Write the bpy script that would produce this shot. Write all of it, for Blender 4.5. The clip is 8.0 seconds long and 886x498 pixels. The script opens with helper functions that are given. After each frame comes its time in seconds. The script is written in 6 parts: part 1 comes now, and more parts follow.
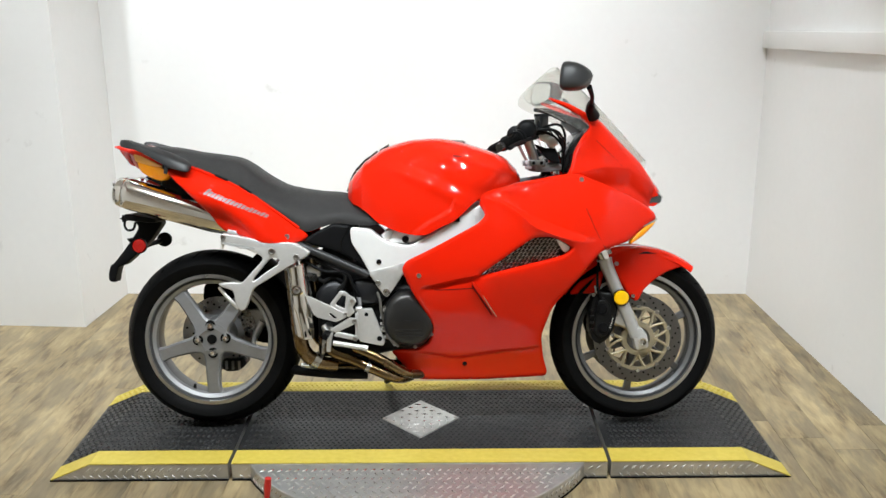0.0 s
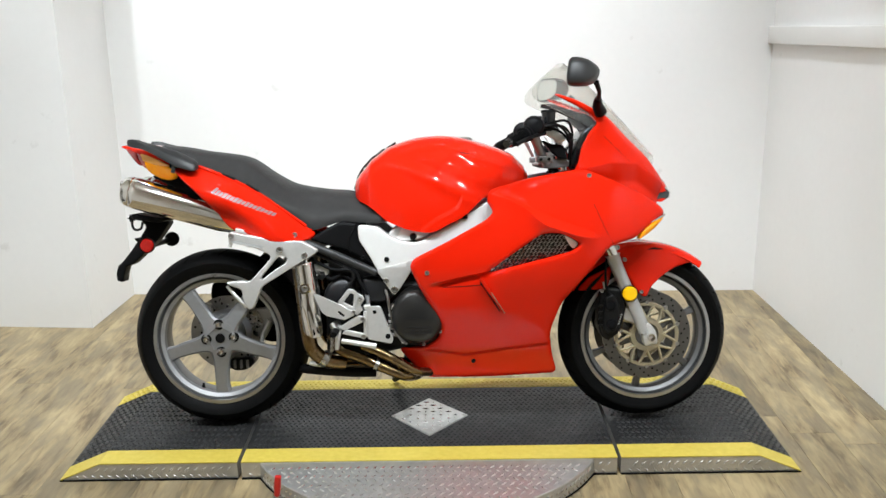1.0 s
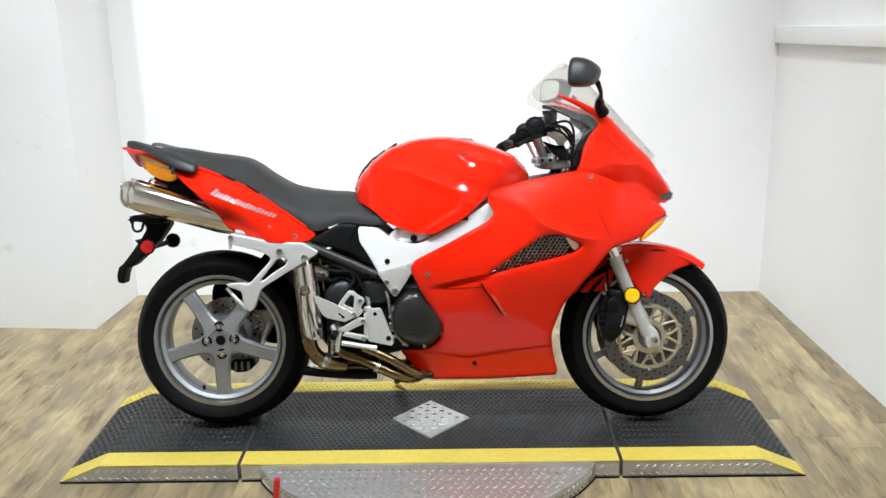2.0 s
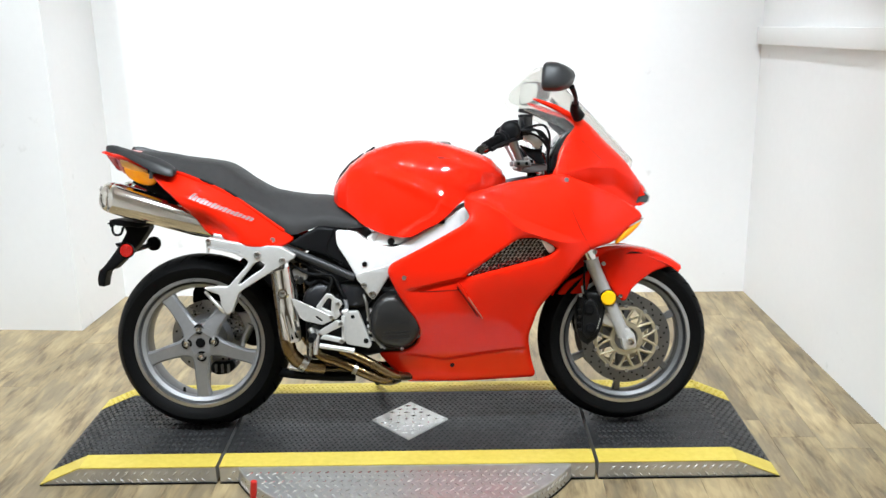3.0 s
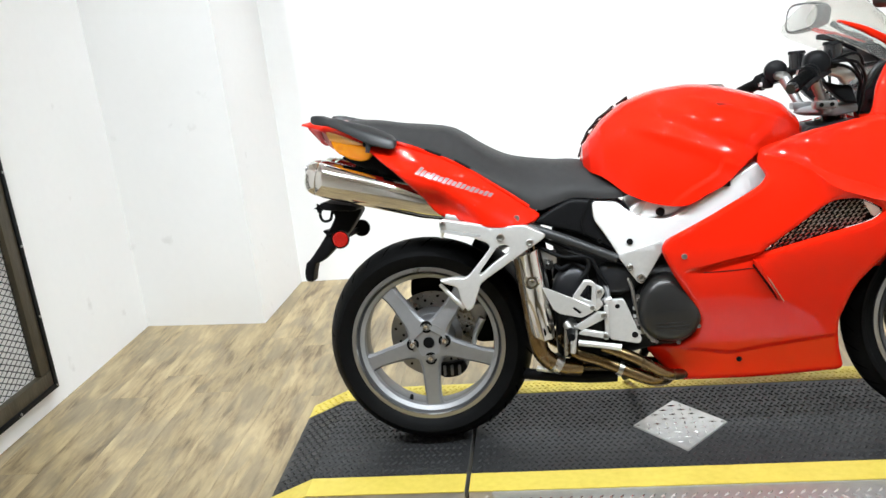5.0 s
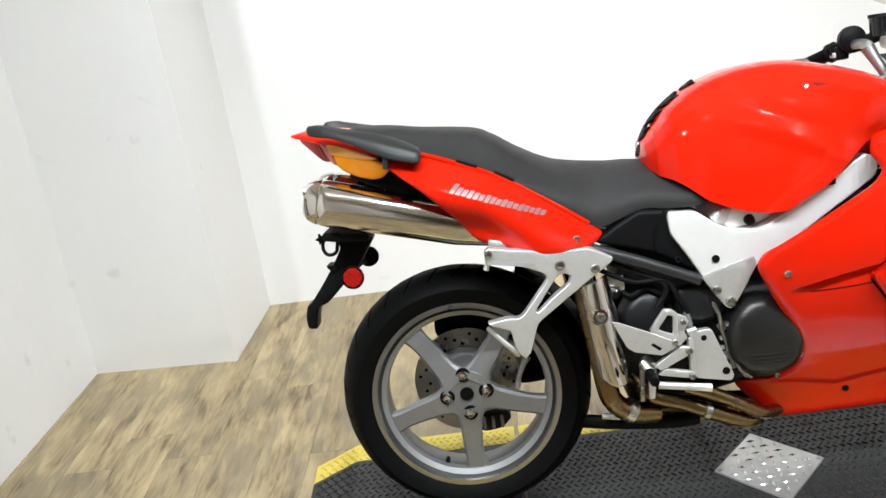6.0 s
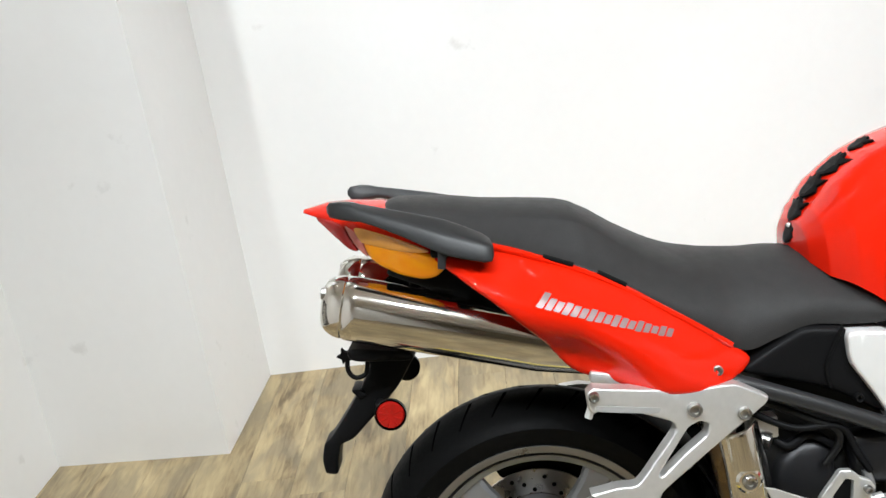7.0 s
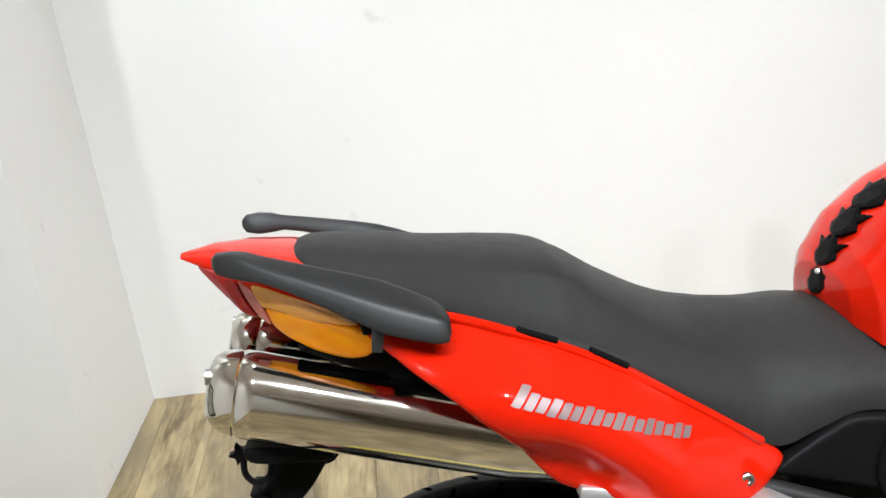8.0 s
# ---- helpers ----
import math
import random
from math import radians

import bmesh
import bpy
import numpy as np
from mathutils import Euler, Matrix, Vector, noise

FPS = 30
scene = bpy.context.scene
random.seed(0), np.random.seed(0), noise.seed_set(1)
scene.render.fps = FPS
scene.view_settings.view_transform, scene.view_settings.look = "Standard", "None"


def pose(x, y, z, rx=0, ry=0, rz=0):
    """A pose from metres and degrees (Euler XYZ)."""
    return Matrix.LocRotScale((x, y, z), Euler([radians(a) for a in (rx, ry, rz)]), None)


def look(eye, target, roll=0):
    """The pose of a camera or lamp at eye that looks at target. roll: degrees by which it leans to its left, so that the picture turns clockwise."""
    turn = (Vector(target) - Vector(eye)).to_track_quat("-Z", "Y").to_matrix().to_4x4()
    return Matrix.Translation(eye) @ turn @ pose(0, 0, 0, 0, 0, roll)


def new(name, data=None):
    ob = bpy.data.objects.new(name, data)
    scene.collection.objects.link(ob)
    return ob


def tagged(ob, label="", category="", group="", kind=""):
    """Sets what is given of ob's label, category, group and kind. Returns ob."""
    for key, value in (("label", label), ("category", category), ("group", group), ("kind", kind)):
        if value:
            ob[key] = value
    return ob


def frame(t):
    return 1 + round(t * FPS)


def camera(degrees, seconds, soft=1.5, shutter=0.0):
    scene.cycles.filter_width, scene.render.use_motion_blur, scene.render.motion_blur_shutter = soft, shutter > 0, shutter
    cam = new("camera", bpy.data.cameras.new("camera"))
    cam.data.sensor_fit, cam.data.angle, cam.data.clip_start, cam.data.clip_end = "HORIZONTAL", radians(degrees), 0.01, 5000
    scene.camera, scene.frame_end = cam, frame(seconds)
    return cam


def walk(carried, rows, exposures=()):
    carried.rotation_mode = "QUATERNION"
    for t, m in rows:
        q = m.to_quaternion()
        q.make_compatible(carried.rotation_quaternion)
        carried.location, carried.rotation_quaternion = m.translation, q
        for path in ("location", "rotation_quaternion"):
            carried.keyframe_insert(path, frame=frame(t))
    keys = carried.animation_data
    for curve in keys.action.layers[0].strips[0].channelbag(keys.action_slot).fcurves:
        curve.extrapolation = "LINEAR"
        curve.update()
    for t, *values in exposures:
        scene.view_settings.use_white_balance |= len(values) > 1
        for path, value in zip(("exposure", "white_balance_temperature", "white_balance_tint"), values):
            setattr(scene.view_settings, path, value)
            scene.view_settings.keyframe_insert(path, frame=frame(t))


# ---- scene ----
from mathutils.geometry import delaunay_2d_cdt

cam = camera(51.3, 8.0)
PATH = [
    (0, (0.11, -2.949, 1.501), (0.076, -1.024, 0.958), -0.3),
    (0.5, (0.094, -2.944, 1.504), (0.067, -1.02, 0.958), -0.9),
    (1, (0.095, -2.949, 1.49), (0.054, -1.024, 0.948), -0.8),
    (2.3, (0.128, -2.927, 1.49), (0.065, -1.002, 0.948), -1.0),
    (2.5, (0.134, -2.935, 1.504), (0.077, -1.011, 0.961), -1.1),
    (3, (0.2, -2.941, 1.513), (0.137, -1.019, 0.965), -1.1),
    (3.5, (0.136, -2.926, 1.52), (-0.103, -1.029, 0.932), -0.6),
    (3.7, (0.101, -2.916, 1.509), (-0.187, -1.02, 0.939), -2.2),
    (4, (-0.009, -2.883, 1.499), (-0.223, -0.969, 0.96), -6.0),
    (4.2, (-0.052, -2.853, 1.495), (-0.291, -0.959, 0.896), -6.1),
    (4.5, (-0.114, -2.744, 1.463), (-0.364, -0.865, 0.824), -5.3),
    (4.7, (-0.168, -2.614, 1.443), (-0.486, -0.74, 0.821), -5.5),
    (5.8, (-0.564, -2.075, 1.465), (-0.743, -0.201, 0.789), -9.6),
    (6, (-0.588, -1.956, 1.44), (-0.727, -0.085, 0.749), -8.6),
    (6.2, (-0.586, -1.806, 1.445), (-0.732, 0.1, 0.858), -9.8),
    (6.4, (-0.586, -1.661, 1.465), (-0.756, 0.251, 0.905), -11.3),
    (6.5, (-0.59, -1.596, 1.462), (-0.752, 0.305, 0.864), -12.1),
    (6.6, (-0.609, -1.541, 1.456), (-0.751, 0.337, 0.784), -11.9),
    (6.8, (-0.664, -1.433, 1.437), (-0.793, 0.445, 0.759), -9.3),
    (7, (-0.729, -1.325, 1.425), (-0.862, 0.55, 0.744), -8.3),
    (7.5, (-0.809, -1.095, 1.416), (-0.776, 0.771, 0.697), -8.4),
    (8, (-0.778, -0.916, 1.401), (-0.706, 0.926, 0.624), -6.2),
]
walk(cam, [(t, look(eye, target, roll)) for t, eye, target, roll in PATH],
     exposures=[(0, -0.50, 6750, 10), (1.2, -0.42, 6650, 10), (2.5, -0.24, 6450, 10), (3.5, -0.13, 6450, 10), (4.7, -0.13, 6500, 10), (6, -0.36, 6700, 10.5), (8, -0.57, 6750, 11)])

# ---- world and lamps ----
world = bpy.data.worlds.new("world")
scene.world = world
world.use_nodes = True
world.node_tree.nodes["Background"].inputs[0].default_value = (0.9, 0.95, 1.0, 1)
world.node_tree.nodes["Background"].inputs[1].default_value = 0.05

X0, X1, Y0, Y1, TOP = -2.160, 1.569, -8.2, 1.530, 2.75   # the bay's far corners and the unseen showroom added before it
SPLAY_L, SPLAY_R = -2.8, 2.35                              # the side walls open a little towards the showroom, in degrees
HEAD_Y, HEAD_Z = -3.30, 2.16                               # unseen header added over the bay's open side


def spot_lamp(name, x, y, power, size, blend, tilt=0.0):
    data = bpy.data.lights.new(name, "SPOT")
    data.energy, data.spot_size, data.spot_blend, data.shadow_soft_size = power, radians(size), blend, 0.016
    data.color = (0.84, 0.93, 1.0)
    ob = new(name, data)
    ob.matrix_basis = pose(x, y, TOP - 0.03, tilt, 0, 0)
    return ob


WASH = [(x, 0.63) for x in (-1.75, -1.20, -0.65, -0.10, 0.45, 1.00)]      # downlights along the back wall
OVER = [(x, -1.25) for x in (-1.5, -0.95, -0.4, 0.15, 0.7, 1.2)]           # downlights before the machine
for sx, sy in WASH:
    spot_lamp("downlight_lamp", sx, sy, 108, 78, 0.6, 15)
for sx, sy in OVER:
    spot_lamp("downlight_lamp", sx, sy, 118, 112, 0.7, 12)
SHOW = [(x, -4.4) for x in (-1.9, -1.2, -0.5, 0.2, 0.9, 1.5)]    # unseen showroom downlights, added to light the floor before the bay
for sx, sy in SHOW:
    spot_lamp("downlight_lamp", sx, sy, 56, 120, 0.6)
SPOTS = WASH + OVER + SHOW


# ---- materials ----
def material(name, color, rough=0.5, metal=0.0, coat=0.0, grain=0.0, scale=40.0, bump=0.0, vary=0.12, stretch=(1, 1, 1),
             trans=0.0, alpha=1.0, second=None, ior=1.5, spec=0.5, per_piece=0.0):
    """A surface with a fine and a coarse variation of its colour and gloss."""
    m = bpy.data.materials.new(name)
    m.use_nodes = True
    nt = m.node_tree
    b = nt.nodes["Principled BSDF"]
    b.inputs["Roughness"].default_value = rough
    b.inputs["Metallic"].default_value = metal
    b.inputs["Coat Weight"].default_value = coat
    b.inputs["Coat Roughness"].default_value = 0.04
    b.inputs["Transmission Weight"].default_value = trans
    b.inputs["Alpha"].default_value = alpha
    b.inputs["IOR"].default_value = ior
    b.inputs["Specular IOR Level"].default_value = spec
    co = nt.nodes.new("ShaderNodeTexCoord")
    mp = nt.nodes.new("ShaderNodeMapping")
    mp.inputs["Scale"].default_value = stretch
    nt.links.new(co.outputs["Object"], mp.inputs[0])
    fine = nt.nodes.new("ShaderNodeTexNoise")
    fine.inputs["Scale"].default_value, fine.inputs["Detail"].default_value = scale, 5
    coarse = nt.nodes.new("ShaderNodeTexNoise")
    coarse.inputs["Scale"].default_value, coarse.inputs["Detail"].default_value = scale / 9, 3
    for n in (fine, coarse):
        nt.links.new(mp.outputs[0], n.inputs["Vector"])
    add = nt.nodes.new("ShaderNodeMath")
    add.operation = "ADD"
    nt.links.new(fine.outputs[0], add.inputs[0])
    nt.links.new(coarse.outputs[0], add.inputs[1])
    ramp = nt.nodes.new("ShaderNodeMapRange")
    ramp.inputs[1].default_value, ramp.inputs[2].default_value = 0.6, 1.4
    nt.links.new(add.outputs[0], ramp.inputs[0])
    mix = nt.nodes.new("ShaderNodeMix")
    mix.data_type = "RGBA"
    nt.links.new(ramp.outputs[0], mix.inputs[0])
    two = second or tuple(c * (1 - vary) for c in color)
    mix.inputs[6].default_value = (*color, 1)
    mix.inputs[7].default_value = (*two, 1)
    out = mix.outputs[2]
    if per_piece:
        info = nt.nodes.new("ShaderNodeObjectInfo")
        hsv = nt.nodes.new("ShaderNodeHueSaturation")
        rng = nt.nodes.new("ShaderNodeMapRange")
        rng.inputs[3].default_value, rng.inputs[4].default_value = 1 - per_piece, 1 + per_piece
        nt.links.new(info.outputs["Random"], rng.inputs[0])
        nt.links.new(rng.outputs[0], hsv.inputs["Value"])
        nt.links.new(out, hsv.inputs["Color"])
        out = hsv.outputs[0]
    nt.links.new(out, b.inputs["Base Color"])
    rr = nt.nodes.new("ShaderNodeMapRange")
    rr.inputs[1].default_value, rr.inputs[2].default_value = 0.6, 1.4
    rr.inputs[3].default_value, rr.inputs[4].default_value = max(rough - grain, 0.02), min(rough + grain, 1)
    nt.links.new(add.outputs[0], rr.inputs[0])
    nt.links.new(rr.outputs[0], b.inputs["Roughness"])
    if bump:
        bp = nt.nodes.new("ShaderNodeBump")
        bp.inputs["Strength"].default_value, bp.inputs["Distance"].default_value = bump, 0.002
        nt.links.new(fine.outputs[0], bp.inputs["Height"])
        nt.links.new(bp.outputs[0], b.inputs["Normal"])
    return m


WALL = material("white_wall_paint", (0.80, 0.795, 0.785), 0.75, grain=0.05, scale=30, bump=0.12, vary=0.03)


def scuffed(m):
    """Adds sparse grey scuffs and faint large blotches to a wall paint."""
    nt = m.node_tree
    b = nt.nodes["Principled BSDF"]
    old = b.inputs["Base Color"].links[0].from_socket
    geo = nt.nodes.new("ShaderNodeNewGeometry")
    for scale, detail, lo, hi, amount, color in ((9.0, 6, 0.69, 0.76, 0.30, (0.42, 0.40, 0.37, 1)), (1.3, 2, 0.35, 0.75, 0.35, (0.76, 0.745, 0.715, 1))):
        n = nt.nodes.new("ShaderNodeTexNoise")
        n.inputs["Scale"].default_value, n.inputs["Detail"].default_value = scale, detail
        nt.links.new(geo.outputs["Position"], n.inputs["Vector"])
        r = nt.nodes.new("ShaderNodeMapRange")
        r.inputs[1].default_value, r.inputs[2].default_value, r.inputs[4].default_value = lo, hi, amount
        nt.links.new(n.outputs[0], r.inputs[0])
        mx = nt.nodes.new("ShaderNodeMix")
        mx.data_type = "RGBA"
        mx.inputs[7].default_value = color
        nt.links.new(r.outputs[0], mx.inputs[0])
        nt.links.new(old, mx.inputs[6])
        old = mx.outputs[2]
    nt.links.new(old, b.inputs["Base Color"])


scuffed(WALL)
TRIM = material("white_trim_paint", (0.80, 0.79, 0.77), 0.5, scale=25, vary=0.03)
# tone of the unseen wall, set for what the metal and paint reflect
SHOP = material("unseen_wall_tan", (0.46, 0.41, 0.33), 0.7, scale=20, vary=0.2)
LIP = material("machined_rim_lip", (0.50, 0.50, 0.50), 0.32, metal=1.0, grain=0.06, scale=50, vary=0.08)
CEIL = material("ceiling_paint", (0.78, 0.77, 0.75), 0.9, scale=30, bump=0.2, vary=0.04)
RED = material("red_paint", (0.66, 0.0135, 0.003), 0.5, coat=1.0, grain=0.03, scale=8, vary=0.05, spec=0.0)
RED.node_tree.nodes["Principled BSDF"].inputs["Coat IOR"].default_value = 1.32
SEAT = material("black_vinyl", (0.029, 0.028, 0.0275), 0.5, grain=0.06, scale=500, bump=0.2, vary=0.2, spec=0.14)
PLASTIC = material("black_plastic", (0.007, 0.007, 0.0075), 0.42, grain=0.08, scale=200, bump=0.1, vary=0.2, spec=0.08)
GLOSSBLACK = material("gloss_black_plastic", (0.012, 0.012, 0.013), 0.18, coat=0.4, scale=30, vary=0.2)
RUBBER = material("tyre_rubber", (0.0045, 0.0045, 0.0046), 0.5, grain=0.1, scale=120, bump=0.2, vary=0.3, spec=0.06)
GROOVE = material("tyre_groove", (0.0015, 0.0015, 0.0015), 0.95, scale=50, spec=0.0)
FORKM = material("grey_fork_alloy", (0.52, 0.52, 0.51), 0.46, metal=0.6, grain=0.05, scale=60, vary=0.08)
SILVER = material("silver_paint", (0.46, 0.46, 0.455), 0.5, metal=0.5, grain=0.05, scale=60, vary=0.06)
CAST = material("cast_aluminium", (0.70, 0.695, 0.68), 0.44, metal=0.75, grain=0.08, scale=90, bump=0.15, vary=0.1)
FRAMEM = material("satin_alloy", (0.86, 0.86, 0.85), 0.48, metal=0.45, grain=0.06, scale=50, vary=0.05)
GREYRIM = material("grey_wheel_paint", (0.30, 0.30, 0.305), 0.48, metal=0.7, grain=0.06, scale=60, vary=0.1)
RIMDARK = material("dark_wheel_barrel", (0.07, 0.07, 0.072), 0.4, metal=0.7, grain=0.06, scale=60, vary=0.15)
RIMBARREL = material("grey_wheel_barrel", (0.15, 0.15, 0.152), 0.38, metal=0.8, grain=0.06, scale=60, vary=0.12)
RIMSPOKE = material("dark_grey_wheel_paint", (0.20, 0.20, 0.202), 0.45, metal=0.8, grain=0.06, scale=60, vary=0.1)
YELLOWLENS = material("yellow_amber_lens", (1.0, 0.56, 0.008), 0.15, coat=0.3, scale=60, vary=0.15)
CHROME = material("polished_steel", (0.76, 0.73, 0.68), 0.09, metal=1.0, grain=0.04, scale=12, vary=0.08)
STEEL = material("steel", (0.45, 0.44, 0.42), 0.3, metal=1.0, grain=0.1, scale=60, vary=0.15)
DISC = material("brake_disc_steel", (0.19, 0.185, 0.175), 0.32, metal=1.0, grain=0.1, scale=40, vary=0.2)
GOLD = material("champagne_anodised", (0.56, 0.50, 0.36), 0.34, metal=0.9, grain=0.06, scale=40, vary=0.12)
PIPE = material("heat_tinted_steel", (0.27, 0.185, 0.085), 0.27, metal=1.0, grain=0.1, scale=22, second=(0.12, 0.085, 0.06))
ENGINE = material("dark_engine_paint", (0.005, 0.005, 0.005), 0.45, grain=0.1, scale=60, vary=0.2, spec=0.25)
COVERM = material("grey_engine_cover", (0.016, 0.016, 0.018), 0.40, metal=0.4, grain=0.06, scale=60, vary=0.15)
CLUTCH = material("graphite_cover", (0.033, 0.032, 0.031), 0.33, metal=0.6, grain=0.06, scale=30, vary=0.1)
# near-black; puts the shade of gaps, holes and backings into the colour
DARK = material("deep_black", (0.004, 0.004, 0.004), 0.8, scale=40, spec=0.1)
AMBER = material("amber_lens", (1.0, 0.40, 0.004), 0.16, coat=0.3, scale=45, second=(0.95, 0.27, 0.002), spec=0.3)
REDLENS = material("red_lens", (0.40, 0.012, 0.008), 0.2, coat=0.15, scale=60, vary=0.3)
PINKLENS = material("clear_red_lens", (0.70, 0.20, 0.16), 0.12, coat=0.6, scale=20, vary=0.3)
HEADGLASS = material("headlight_glass", (0.045, 0.05, 0.05), 0.08, coat=0.8, scale=20, vary=0.2)
MIRROR = material("mirror_glass", (0.9, 0.9, 0.9), 0.02, metal=1.0, scale=10, vary=0.02)
SCREEN = material("tinted_screen", (0.80, 0.795, 0.76), 0.03, trans=0.95, scale=10, vary=0.02, ior=1.25)
PEACHLENS = material("pale_orange_lens", (1.0, 0.44, 0.07), 0.12, coat=0.5, scale=20, vary=0.2)
RAILM = material("dark_grey_plastic", (0.018, 0.0185, 0.0195), 0.42, grain=0.05, scale=300, bump=0.1, vary=0.15, spec=0.42)
LABEL = material("faded_label", (0.33, 0.010, 0.004), 0.4, scale=60, vary=0.3)
DECAL = material("silver_decal", (0.27, 0.19, 0.19), 0.4, metal=0.3, scale=60, vary=0.15)
RISERM = material("grey_anodised_alloy", (0.30, 0.30, 0.30), 0.34, metal=0.9, grain=0.06, scale=60, vary=0.12)
ORANGE = material("orange_badge", (0.75, 0.12, 0.04), 0.4, scale=60)
TREADBLACK = material("black_tread_coating", (0.021, 0.021, 0.0215), 0.42, grain=0.15, scale=35, bump=0.2, vary=0.45, spec=0.46)
YELLOW = material("yellow_safety_paint", (0.62, 0.49, 0.085), 0.5, grain=0.1, scale=50, bump=0.15, second=(0.50, 0.38, 0.055))
DIAMOND = material("diamond_plate", (0.66, 0.655, 0.64), 0.42, metal=0.85, grain=0.14, scale=25, bump=0.1, vary=0.3)
LOZENGE = material("polished_tread", (0.82, 0.815, 0.80), 0.2, metal=1.0, grain=0.08, scale=40, vary=0.1)
REDGRIP = material("red_vinyl_grip", (0.55, 0.02, 0.015), 0.35, scale=60)
DARKWOOD = material("dark_stained_wood", (0.055, 0.042, 0.022), 0.5, grain=0.1, scale=25, stretch=(6, 6, 1), bump=0.3, vary=0.55)
LAMPGLOW = bpy.data.materials.new("lamp_glow")
LAMPGLOW.use_nodes = True
LAMPGLOW.node_tree.nodes["Principled BSDF"].inputs["Emission Color"].default_value = (1, 0.96, 0.9, 1)
LAMPGLOW.node_tree.nodes["Principled BSDF"].inputs["Emission Strength"].default_value = 18


def plank_material():
    """Grey-brown oak look: long streaks, blotches and knots, each plank with its own tone."""
    m = bpy.data.materials.new("vinyl_plank")
    m.use_nodes = True
    nt = m.node_tree
    b = nt.nodes["Principled BSDF"]
    co = nt.nodes.new("ShaderNodeTexCoord")
    info = nt.nodes.new("ShaderNodeObjectInfo")
    geo = nt.nodes.new("ShaderNodeNewGeometry")
    off = nt.nodes.new("ShaderNodeVectorMath")
    off.operation = "MULTIPLY_ADD"
    off.inputs[1].default_value = (1, 1, 1)
    comb = nt.nodes.new("ShaderNodeCombineXYZ")
    mul = nt.nodes.new("ShaderNodeMath")
    mul.operation, mul.inputs[1].default_value = "MULTIPLY", 37.0
    nt.links.new(info.outputs["Random"], mul.inputs[0])
    nt.links.new(mul.outputs[0], comb.inputs[2])
    nt.links.new(geo.outputs["Position"], off.inputs[0])
    nt.links.new(comb.outputs[0], off.inputs[2])
    outs = []
    for sx, sy, sc, det in ((8, 2.5, 1.5, 5), (34, 4.6, 2.0, 6), (10, 3.2, 1.4, 4)):
        mp = nt.nodes.new("ShaderNodeMapping")
        mp.inputs["Scale"].default_value = (sx, sy, 1)
        n = nt.nodes.new("ShaderNodeTexNoise")
        n.inputs["Scale"].default_value, n.inputs["Detail"].default_value = sc, det
        n.inputs["Distortion"].default_value = 0.6
        nt.links.new(off.outputs[0], mp.inputs[0])
        nt.links.new(mp.outputs[0], n.inputs["Vector"])
        outs.append(n.outputs[0])
    ramp = nt.nodes.new("ShaderNodeValToRGB")
    e = ramp.color_ramp.elements
    e[0].position, e[0].color = 0.36, (0.104, 0.070, 0.035, 1)
    e[1].position, e[1].color = 0.62, (0.385, 0.297, 0.162, 1)
    mid = e.new(0.46)
    mid.color = (0.245, 0.182, 0.096, 1)
    s1 = nt.nodes.new("ShaderNodeMath")
    s1.operation, s1.inputs[1].default_value = "MULTIPLY_ADD", 0.62
    s2 = nt.nodes.new("ShaderNodeMath")
    s2.operation, s2.inputs[1].default_value = "MULTIPLY", 0.38
    nt.links.new(outs[1], s2.inputs[0])
    nt.links.new(outs[0], s1.inputs[0])
    nt.links.new(s2.outputs[0], s1.inputs[2])
    nt.links.new(s1.outputs[0], ramp.inputs[0])
    tone = nt.nodes.new("ShaderNodeMix")
    tone.data_type, tone.blend_type = "RGBA", "MIX"
    tone.inputs[7].default_value = (0.170, 0.137, 0.088, 1)
    mr = nt.nodes.new("ShaderNodeMapRange")
    mr.inputs[1].default_value, mr.inputs[2].default_value, mr.inputs[4].default_value = 0.46, 0.60, 0.6
    nt.links.new(outs[2], mr.inputs[0])
    nt.links.new(mr.outputs[0], tone.inputs[0])
    nt.links.new(ramp.outputs[0], tone.inputs[6])
    hsv = nt.nodes.new("ShaderNodeHueSaturation")
    rng = nt.nodes.new("ShaderNodeMapRange")
    rng.inputs[3].default_value, rng.inputs[4].default_value = 0.80, 1.16
    nt.links.new(info.outputs["Random"], rng.inputs[0])
    nt.links.new(rng.outputs[0], hsv.inputs["Value"])
    nt.links.new(tone.outputs[2], hsv.inputs["Color"])
    nt.links.new(hsv.outputs[0], b.inputs["Base Color"])
    b.inputs["Roughness"].default_value = 0.42
    bp = nt.nodes.new("ShaderNodeBump")
    bp.inputs["Strength"].default_value, bp.inputs["Distance"].default_value = 0.15, 0.001
    nt.links.new(outs[1], bp.inputs["Height"])
    nt.links.new(bp.outputs[0], b.inputs["Normal"])
    return m


PLANK = plank_material()


# ---- mesh helpers ----
def part(name, bm, mat, parent=None, label="", smooth=40):
    """Links a bmesh as one mesh object under a thing or a part."""
    bmesh.ops.recalc_face_normals(bm, faces=bm.faces)
    me = bpy.data.meshes.new(name)
    bm.to_mesh(me)
    bm.free()
    me.materials.append(mat)
    if smooth:
        me.polygons.foreach_set("use_smooth", [True] * len(me.polygons))
        me.set_sharp_from_angle(angle=radians(smooth))
    ob = new(name, me)
    if parent:
        ob.parent = parent
    if label:
        ob["label"] = label
    return ob


def even(ob):
    """Flat faces keep flat shading beside their rounded edges."""
    mod = ob.modifiers.new("even", "WEIGHTED_NORMAL")
    mod.weight, mod.keep_sharp = 100, True
    return ob


def share(name, like, parent, m):
    """One more object on the mesh of another."""
    ob = new(name, like.data)
    ob.parent = parent
    ob.matrix_basis = m
    return ob


